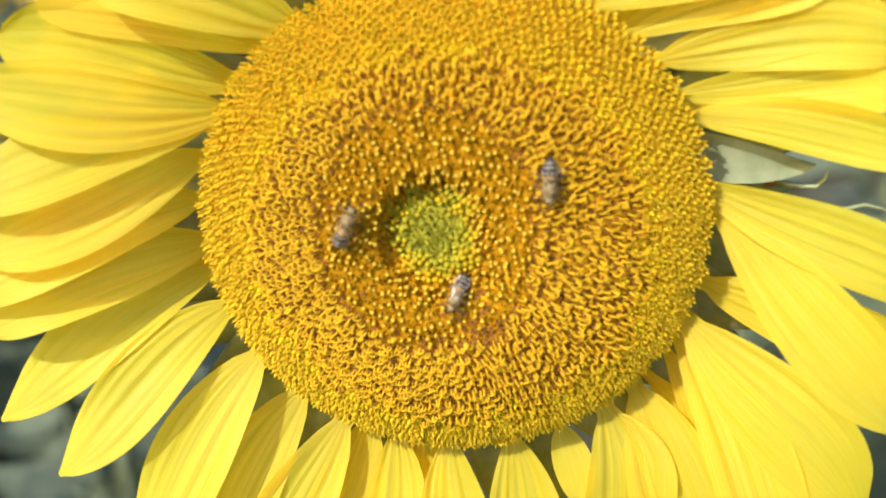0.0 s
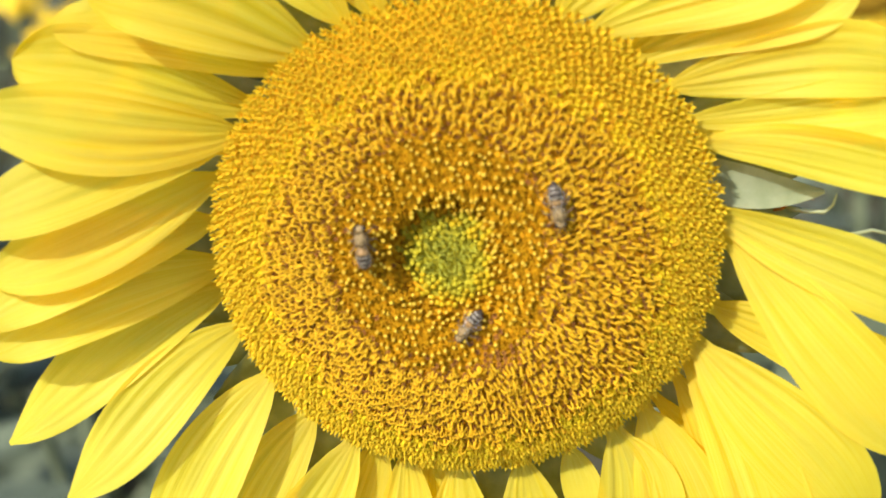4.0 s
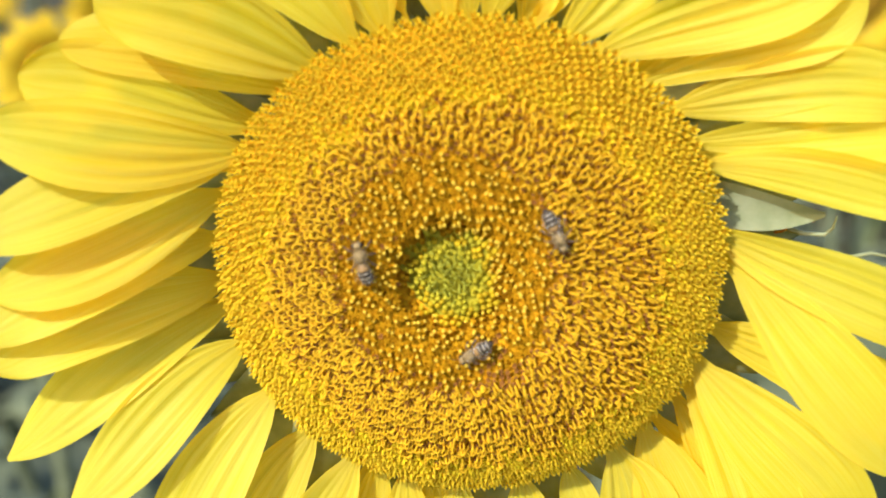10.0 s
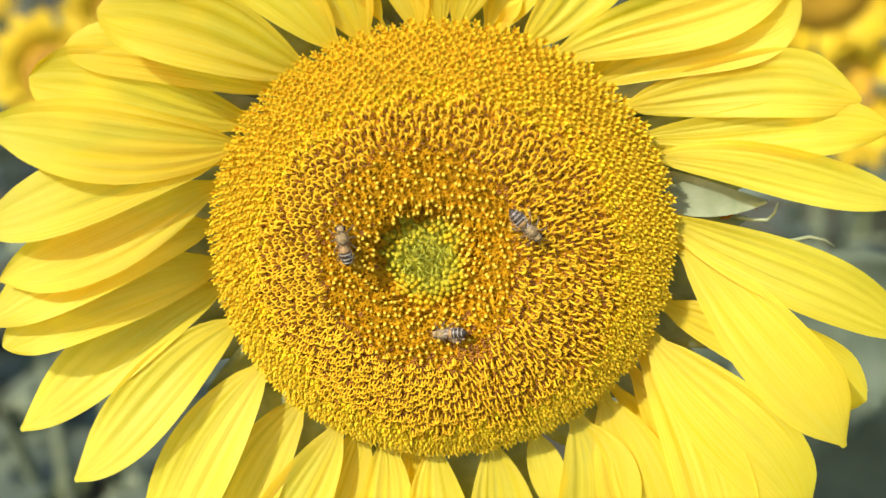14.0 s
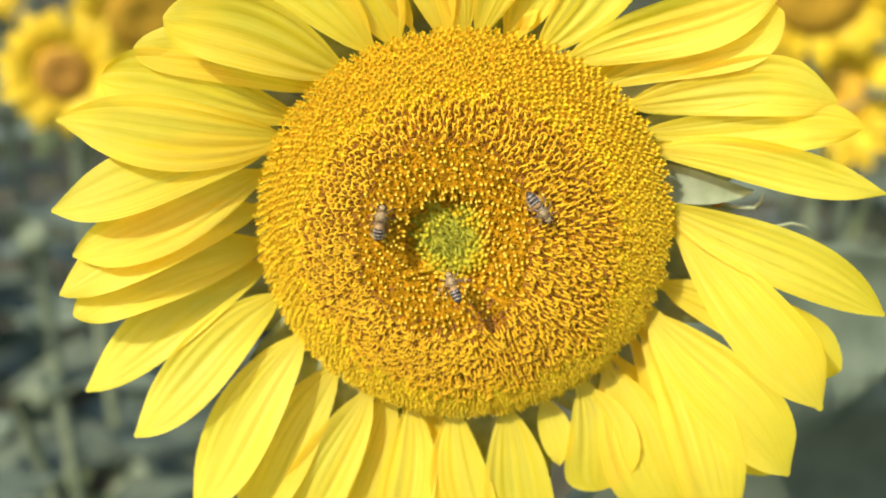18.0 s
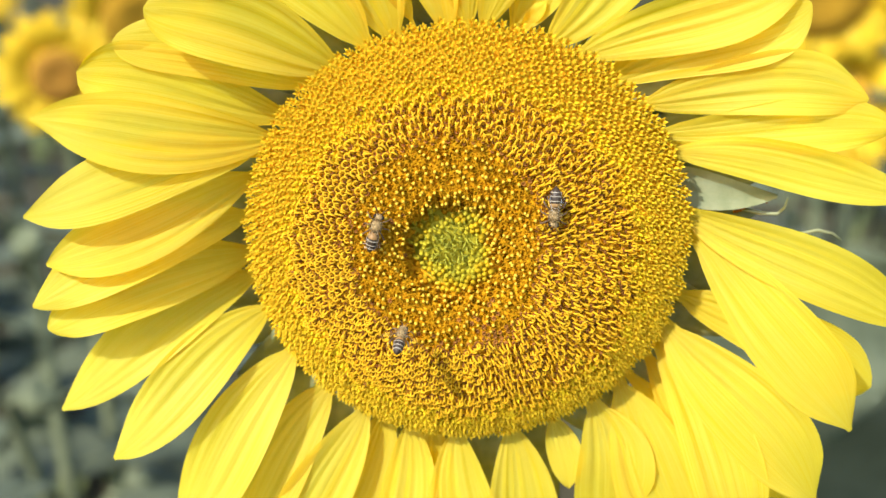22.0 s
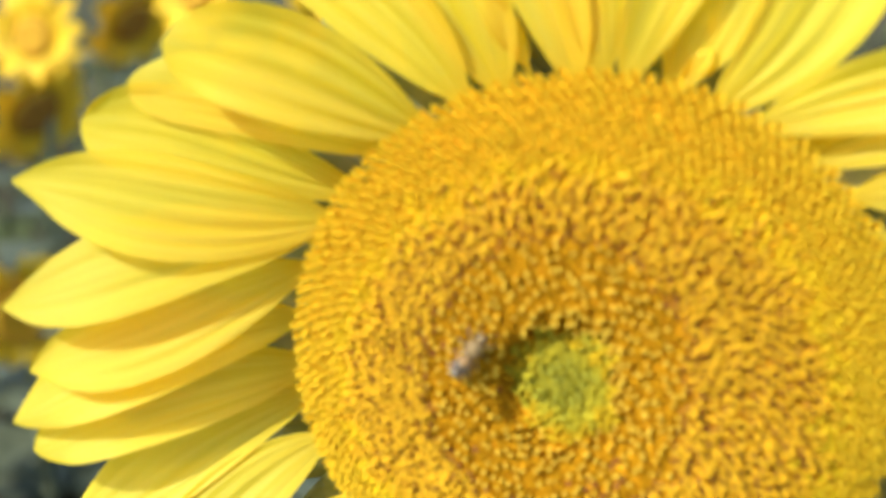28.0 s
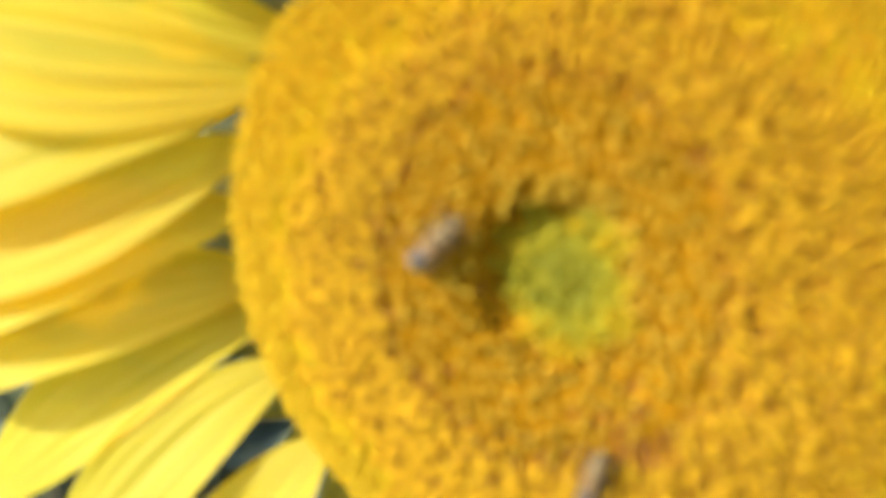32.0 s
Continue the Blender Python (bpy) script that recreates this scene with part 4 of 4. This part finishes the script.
def build_own_plant():
    v, f = tube_along([(0, 0, -0.030), (0, -0.02, -0.075), (0, -0.09, -0.11), (0, -0.25, -0.125), (0, -0.7, -0.12), (0, -1.36, -0.085)], [0.016, 0.013, 0.013, 0.014, 0.016, 0.02], 12)
    piece("stem", mesh_of("stem", v, f, STEM), sunflower, label="thick green stem")
    for root, turn, tip_up, kind, size in (((0.10, -0.36, -0.44), 8, 4, 0, 1.35), ((0.14, -0.17, -0.32), 12, 8, 1, 0.8), ((-0.02, -0.42, -0.13), 215, 6, 0, 1.1), ((0.02, -0.55, -0.13), -30, 8, 0, 1.15)):
        m = Matrix.Translation(root) @ Matrix.Rotation(radians(turn), 4, "Z") @ Matrix.Rotation(radians(-tip_up), 4, "Y") @ Matrix.Scale(size, 4)
        piece("leaf", LEAVES[kind], sunflower, m)
        v, f = tube_along([(0, root[1] - 0.05, -0.122), ((root[0]) / 2, root[1] - 0.02, (root[2] - 0.122) / 2), (root[0], root[1], root[2])], [0.006, 0.0045, 0.004], 8)
        piece("leaf_stalk", mesh_of("leaf_stalk", v, f, STEM), sunflower)


build_own_plant()


def build_weeds():
    rnd = random.Random(9)
    verts, faces = [], []
    for k in range(8500):
        x, y = rnd.uniform(-6.5, 5.5), rnd.uniform(-2.5, 10.5)
        z = ground_height(x, y)
        a, h = rnd.uniform(0, 6.28), rnd.uniform(0.05, 0.24)
        w = rnd.uniform(0.006, 0.03)
        d = Vector((math.cos(a), math.sin(a), 0))
        s = Vector((-d.y, d.x, 0)) * w
        p = Vector((x, y, z))
        q = p + d * h * 0.35 + Vector((0, 0, h * 0.7))
        t = p + d * h * 0.9 + Vector((0, 0, h * rnd.uniform(0.6, 1.0)))
        o = len(verts)
        verts += [p - s * 0.3, p + s * 0.3, q + s, q - s, t]
        faces += [(o, o + 1, o + 2, o + 3), (o + 3, o + 2, o + 4)]
    tagged(new("weeds", mesh_of("weeds", verts, faces, WEED)), "low grey-green weeds and fallen leaves on the soil", "weeds", kind="stuff")


build_weeds()


# ---------------------------------------------------------------- bees
def ball(rx, ry, rz, at=(0, 0, 0), seg=14, ringn=9):
    v, f = rings([(math.sin(math.pi * k / ringn), -math.cos(math.pi * k / ringn)) if 0 < k < ringn else (0, -1 if k == 0 else 1) for k in range(ringn + 1)], seg)
    return [(x * rx + at[0], y * ry + at[1], z * rz + at[2]) for x, y, z in v], f


def fuzz(at, rad, count, length, seed):
    """Short hairs all over an ellipsoid."""
    rnd = random.Random(seed)
    verts, faces = [], []
    for k in range(count):
        d = Vector((rnd.gauss(0, 1), rnd.gauss(0, 1), rnd.gauss(0, 1))).normalized()
        p = Vector((at[0] + d.x * rad[0], at[1] + d.y * rad[1], at[2] + d.z * rad[2]))
        s = d.cross(Vector((rnd.gauss(0, 1), rnd.gauss(0, 1), rnd.gauss(0, 1)))).normalized() * 0.00006
        o = len(verts)
        verts += [p - s, p + s, p + (d + Vector((rnd.gauss(0, .3), rnd.gauss(0, .3), rnd.gauss(0, .3)))) * length]
        faces.append((o, o + 1, o + 2))
    return verts, faces


def wing_mesh(name, length, width):
    verts, faces = [], []
    for i in range(11):
        s = i / 10
        w0 = width * (0.12 + 0.55 * math.sin(math.pi * min(1, s * 0.62 + 0.05)) ** 1.2) * (1 if s < 0.85 else max(0.12, 1 - ((s - 0.85) / 0.15) ** 2))
        for u in (-0.25, 0.2, 0.6, 1.0):
            verts.append((length * s, w0 * u, 0.00025 * math.sin(u * 5 + s * 4)))
    for i in range(10):
        for j in range(3):
            a = i * 4 + j
            faces.append((a, a + 4, a + 5, a + 1))
    n0 = len(verts)
    verts += [(x, y, z - 0.00003) for x, y, z in verts]
    faces += [tuple(n0 + q for q in reversed(f)) for f in list(faces)]
    return mesh_of(name, verts, faces, WING)


FORE, HIND = wing_mesh("forewing", 0.0090, 0.0031), wing_mesh("hindwing", 0.0064, 0.0022)


bee_wings = {}


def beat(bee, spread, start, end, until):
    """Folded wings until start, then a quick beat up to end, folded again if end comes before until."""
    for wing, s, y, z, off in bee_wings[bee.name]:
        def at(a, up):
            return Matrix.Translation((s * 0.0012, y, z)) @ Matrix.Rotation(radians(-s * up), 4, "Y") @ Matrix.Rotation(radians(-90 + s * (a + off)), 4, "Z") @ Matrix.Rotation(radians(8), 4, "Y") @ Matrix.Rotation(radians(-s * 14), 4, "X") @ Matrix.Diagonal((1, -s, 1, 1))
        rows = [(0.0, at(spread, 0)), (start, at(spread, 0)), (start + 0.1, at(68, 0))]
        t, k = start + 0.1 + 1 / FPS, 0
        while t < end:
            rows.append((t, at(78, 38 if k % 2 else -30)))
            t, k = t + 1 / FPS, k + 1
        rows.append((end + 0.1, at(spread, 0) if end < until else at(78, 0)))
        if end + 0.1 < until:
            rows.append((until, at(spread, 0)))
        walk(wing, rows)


def make_bee(spread, seed, label, size=0.92):
    """A honey bee, head along +y, back along +z, feet at z = 0. spread: degrees by which the wings stand off the body."""
    bee = tagged(new("honey_bee"), label, "bee", "honey bees on the disc")
    thorax = piece("thorax", mesh_of("thorax", *ball(0.0019, 0.0021, 0.0018, (0, 0.0017, 0.0029)), FUR), bee, label="brown furry thorax")
    v, f = fuzz((0, 0.0017, 0.0029), (0.0018, 0.0020, 0.0017), 700, 0.0008, seed)
    piece("hair", mesh_of("hair", v, f, FUR), thorax)
    head = piece("head", mesh_of("head", *ball(0.00165, 0.0011, 0.0014, (0, 0.0047, 0.0024)), FUR), bee)
    v, f = fuzz((0, 0.0047, 0.0025), (0.0015, 0.001, 0.0013), 160, 0.0005, seed + 1)
    piece("hair", mesh_of("hair", v, f, FUR), head)
    for s in (-1, 1):
        piece("eye", mesh_of("eye", *ball(0.00055, 0.0008, 0.0011, (s * 0.00135, 0.0049, 0.0025), 10, 7), EYE), head)
        v, f = tube_along([(s * 0.0004, 0.0056, 0.0029), (s * 0.0010, 0.0066, 0.0036), (s * 0.0022, 0.0081, 0.0029)], [0.00014, 0.00012, 0.00012], 5)
        piece("antenna", mesh_of("antenna", v, f, CHITIN), head)
    # abdomen: overlapping rings, each with a pale hair band at its front edge
    prof = [(0.0, 0.0), (0.0011, 0.0003), (0.0018, 0.0012), (0.0021, 0.0024), (0.00212, 0.0036), (0.00195, 0.0048), (0.0015, 0.0060), (0.0008, 0.0070), (0.0, 0.0076)]
    v, f = rings(prof, 16)
    turn = Matrix.Translation((0, -0.0002, 0.0030)) @ Matrix.Rotation(radians(90 + 8), 4, "X")
    abdomen = piece("abdomen", mesh_of("abdomen", v, f, CHITIN), bee, turn, "dark abdomen with pale hair bands")
    v, f = rings([(0.0008, 0.0001), (0.00118, 0.0003), (0.00186, 0.0011), (0.00208, 0.0019), (0.0020, 0.0021)], 16)
    piece("front_ring", mesh_of("front_ring", v, f, AMBER), abdomen, None, "amber front ring")
    for z, r in ((0.0028, 0.00213), (0.0043, 0.00204), (0.0056, 0.00168)):
        v, f = rings([(r - 0.0001, z - 0.00016), (r + 0.00008, z - 0.00008), (r + 0.00008, z + 0.00008), (r - 0.0001, z + 0.00018)], 16)
        piece("hair_band", mesh_of("hair_band", v, f, BAND), abdomen)
    for s in (-1, 1):
        for me, y, z, off in ((FORE, 0.0022, 0.0047, 0), (HIND, 0.0010, 0.0044, 12)):
            # folded wings lie back along the abdomen; spread ones stand out
            m = Matrix.Translation((s * 0.0012, y, z)) @ Matrix.Rotation(radians(-90 + s * (spread + off)), 4, "Z") @ Matrix.Rotation(radians(8), 4, "Y") @ Matrix.Rotation(radians(-s * 14), 4, "X") @ Matrix.Diagonal((1, -s, 1, 1))
            wing = piece("wing", me, bee, m)
            bee_wings.setdefault(bee.name, []).append((wing, s, y, z, off))
        for k, (y, fy) in enumerate(((0.0031, 0.0050), (0.0018, 0.0012), (0.0006, -0.0030))):
            v, f = tube_along([(s * 0.0012, y, 0.0020), (s * 0.0030, (y + fy) / 2, 0.0026), (s * 0.0042, fy, 0.0009), (s * 0.0047, fy - 0.0008, 0.0)], [0.00024, 0.00022, 0.00022 if k < 2 else 0.00034, 0.0001], 6)
            leg = piece("leg", mesh_of("leg", v, f, LEG), bee)
            if k == 2:
                piece("pollen_load", mesh_of("pollen_load", *ball(0.0005, 0.0006, 0.0007, (s * 0.0041, fy, 0.0012), 8, 6), POLLEN), leg)
    bee.scale = (size * 0.94, size, size)
    return bee


bee_one = make_bee(6, 31, "brown banded honey bee sitting beside the green middle of the disc")
bee_two = make_bee(3, 41, "greyish brown honey bee walking on the long florets")
bee_three = make_bee(5, 51, "small banded honey bee that crawls, then hovers over the buds", 0.82)


def on_disc(x, y, heading, lift, dive=0):
    """A bee's pose over the disc: place in mm in the flower's space, heading in degrees (90: up), height over the florets in mm, degrees by which the head dips."""
    x, y = x / 1000, y / 1000
    p = Vector((x, y, disc_z(math.hypot(x, y)) + lift / 1000))
    up = disc_normal(x, y)
    if lift > 12:
        up = Vector((0, 0.25, 1)).normalized()
    a = radians(heading)
    ahead = Vector((math.cos(a), math.sin(a), 0))
    ahead = (ahead - up * ahead.dot(up)).normalized()
    d = radians(dive)
    ahead, up = ahead * math.cos(d) - up * math.sin(d), up * math.cos(d) + ahead * math.sin(d)
    right = ahead.cross(up)
    m = Matrix((right, ahead, up)).transposed().to_4x4()
    return HEAD @ Matrix.Translation(p) @ m


build_florets()


# ---------------------------------------------------------------- what moves
def motions():
    walk(bee_one, [
        (0, on_disc(-24.8, 6.8, 65, 0)),
        (0.6, on_disc(-24.5, 7.5, 75, 0)),
        (1, on_disc(-24.1, 9.1, 80, 0)),
        (2, on_disc(-24.8, 8.9, 78, 0)),
        (3, on_disc(-24.8, 9.1, 85, 0)),
        (5.5, on_disc(-23.7, 6.0, 98, 0)),
        (6, on_disc(-23.7, 7.0, 98, 0)),
        (7, on_disc(-23.9, 8.8, 98, 0)),
        (8, on_disc(-23.4, 7.0, 98, 0)),
        (9, on_disc(-24.4, 7.1, 98, 0)),
        (10, on_disc(-25.9, 8.6, 102, 0)),
        (11, on_disc(-25.6, 8.6, 102, 0)),
        (12, on_disc(-26.0, 8.7, 102, 0)),
        (13, on_disc(-25.8, 8.7, 104, 0)),
        (15.5, on_disc(-25.0, 10.6, 80, 0)),
        (16, on_disc(-24.7, 10.6, 77, 0)),
        (17, on_disc(-24.5, 10.8, 78, 0)),
        (18, on_disc(-24.8, 10.8, 78, 0)),
        (19, on_disc(-24.9, 10.8, 78, 0)),
        (20, on_disc(-24.6, 10.6, 76, 0)),
        (21, on_disc(-25.4, 9.7, 74, 0)),
        (22, on_disc(-25.5, 9.9, 72, 0)),
        (23, on_disc(-24.2, 11.2, 76, 0)),
        (24, on_disc(-23.9, 11.5, 78, 0)),
        (25, on_disc(-24.5, 11.3, 66, 0)),
        (25.5, on_disc(-24.9, 10.3, 45, 0)),
        (27.5, on_disc(-22.7, 9.7, 52, 0)),
        (28, on_disc(-22.6, 10.5, 55, 0)),
        (29, on_disc(-21.9, 11.1, 52, 0)),
        (30, on_disc(-23.3, 10.4, 45, 0)),
        (31, on_disc(-23.9, 10.7, 42, 0)),
        (32, on_disc(-21.6, 10.1, 44, 0)),
    ])
    walk(bee_two, [
        (0, on_disc(27.8, 15.4, -95, 0)),
        (1, on_disc(27.4, 14.7, -95, 0)),
        (2, on_disc(26.4, 14.9, -92, 0)),
        (3, on_disc(26.0, 15.7, -78, 0)),
        (6, on_disc(26.2, 15.4, -92, 0)),
        (7, on_disc(24.9, 14.8, -88, 0)),
        (8, on_disc(24.9, 14.3, -75, 0)),
        (9, on_disc(24.6, 15.4, -60, 0)),
        (10, on_disc(24.2, 14.6, -66, 0)),
        (11, on_disc(24.9, 13.7, -58, 0)),
        (12, on_disc(24.6, 12.1, -50, 0)),
        (13, on_disc(25.4, 12.7, -48, 0)),
        (15.5, on_disc(26.6, 11.8, -44, 0)),
        (16, on_disc(25.7, 12.4, -42, 0)),
        (17, on_disc(26.4, 12.9, -50, 0)),
        (18, on_disc(26.0, 13.2, -54, 0)),
        (19, on_disc(27.3, 14.1, -72, 0)),
        (20, on_disc(26.9, 14.0, -76, 0)),
        (21, on_disc(27.1, 14.3, -84, 0)),
        (22, on_disc(27.6, 14.6, -95, 0)),
        (22.3, on_disc(28.7, 18.3, -95, 6)),
        (22.5, on_disc(28.6, 13.7, -110, 16, 30)),
        (22.7, on_disc(26.3, 1.7, -100, 22, 45)),
        (23, on_disc(19.3, -9.5, -80, 30, 45)),
        (23.3, on_disc(3.3, -3.1, 160, 50, 30)),
        (23.5, on_disc(-10.3, 22.3, 130, 75)),
        (23.8, on_disc(-40.2, 61.5, 110, 95)),
        (24, on_disc(-38.8, 96.0, 100, 110)),
        (24.3, on_disc(-150.0, 260.0, 95, 150)),
        (25, on_disc(-500.0, 700.0, 95, 500)),
        (32, on_disc(-2500.0, 2600.0, 95, 2500)),
    ])
    walk(bee_three, [
        (0, on_disc(2.6, -14.8, -112, 0)),
        (0.5, on_disc(2.6, -14.4, -125, 0)),
        (1, on_disc(3.2, -14.6, -140, 0)),
        (2, on_disc(2.4, -16.1, -140, 0)),
        (3, on_disc(2.1, -16.5, -130, -0.8, 22)),
        (6, on_disc(2.2, -16.8, -132, -0.8, 22)),
        (7, on_disc(1.6, -16.8, -136, -0.8, 22)),
        (8, on_disc(2.6, -17.8, -148, -0.8, 22)),
        (9, on_disc(2.5, -18.0, -145, -0.8, 22)),
        (10, on_disc(2.8, -18.1, -150, -0.8, 22)),
        (11, on_disc(3.7, -18.8, -155, -0.8, 22)),
        (12, on_disc(3.7, -19.6, -162, -0.8, 22)),
        (13, on_disc(3.6, -19.1, -172, -0.8, 22)),
        (15.5, on_disc(2.7, -19.9, -178, -0.8, 22)),
        (16, on_disc(3.9, -19.2, -180, -0.8, 22)),
        (17, on_disc(3.7, -18.0, -200, 4)),
        (17.5, on_disc(-0.7, -9.8, -235, 16, 20)),
        (18, on_disc(-1.8, -9.9, -250, 16, 25)),
        (18.3, on_disc(-9.6, -6.8, -265, 18, 40)),
        (18.5, on_disc(-17.6, -4.3, -275, 18, 52)),
        (19, on_disc(-18.2, -6.6, -275, 18, 55)),
        (19.5, on_disc(-17.3, -8.4, -275, 18, 55)),
        (20, on_disc(-18.0, -10.8, -275, 18, 58)),
        (20.5, on_disc(-17.2, -13.6, -278, 18, 55)),
        (21, on_disc(-17.7, -17.3, -280, 17, 50)),
        (22, on_disc(-18.7, -20.5, -284, 16, 50)),
        (22.5, on_disc(-19.1, -19.4, -286, 16, 52)),
        (23, on_disc(-25.5, -23.8, -295, 14, 50)),
        (23.5, on_disc(-22.4, -26.1, -296, 14, 45)),
        (24, on_disc(-20.3, -31.0, -296, 12, 40)),
        (24.5, on_disc(-14.0, -40.0, -300, 10)),
        (27, on_disc(2.0, -38.0, -295, 2)),
        (32, on_disc(1.8, -29.3, -290, 0)),
    ])
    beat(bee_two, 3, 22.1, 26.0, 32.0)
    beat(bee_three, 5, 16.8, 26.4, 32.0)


motions()
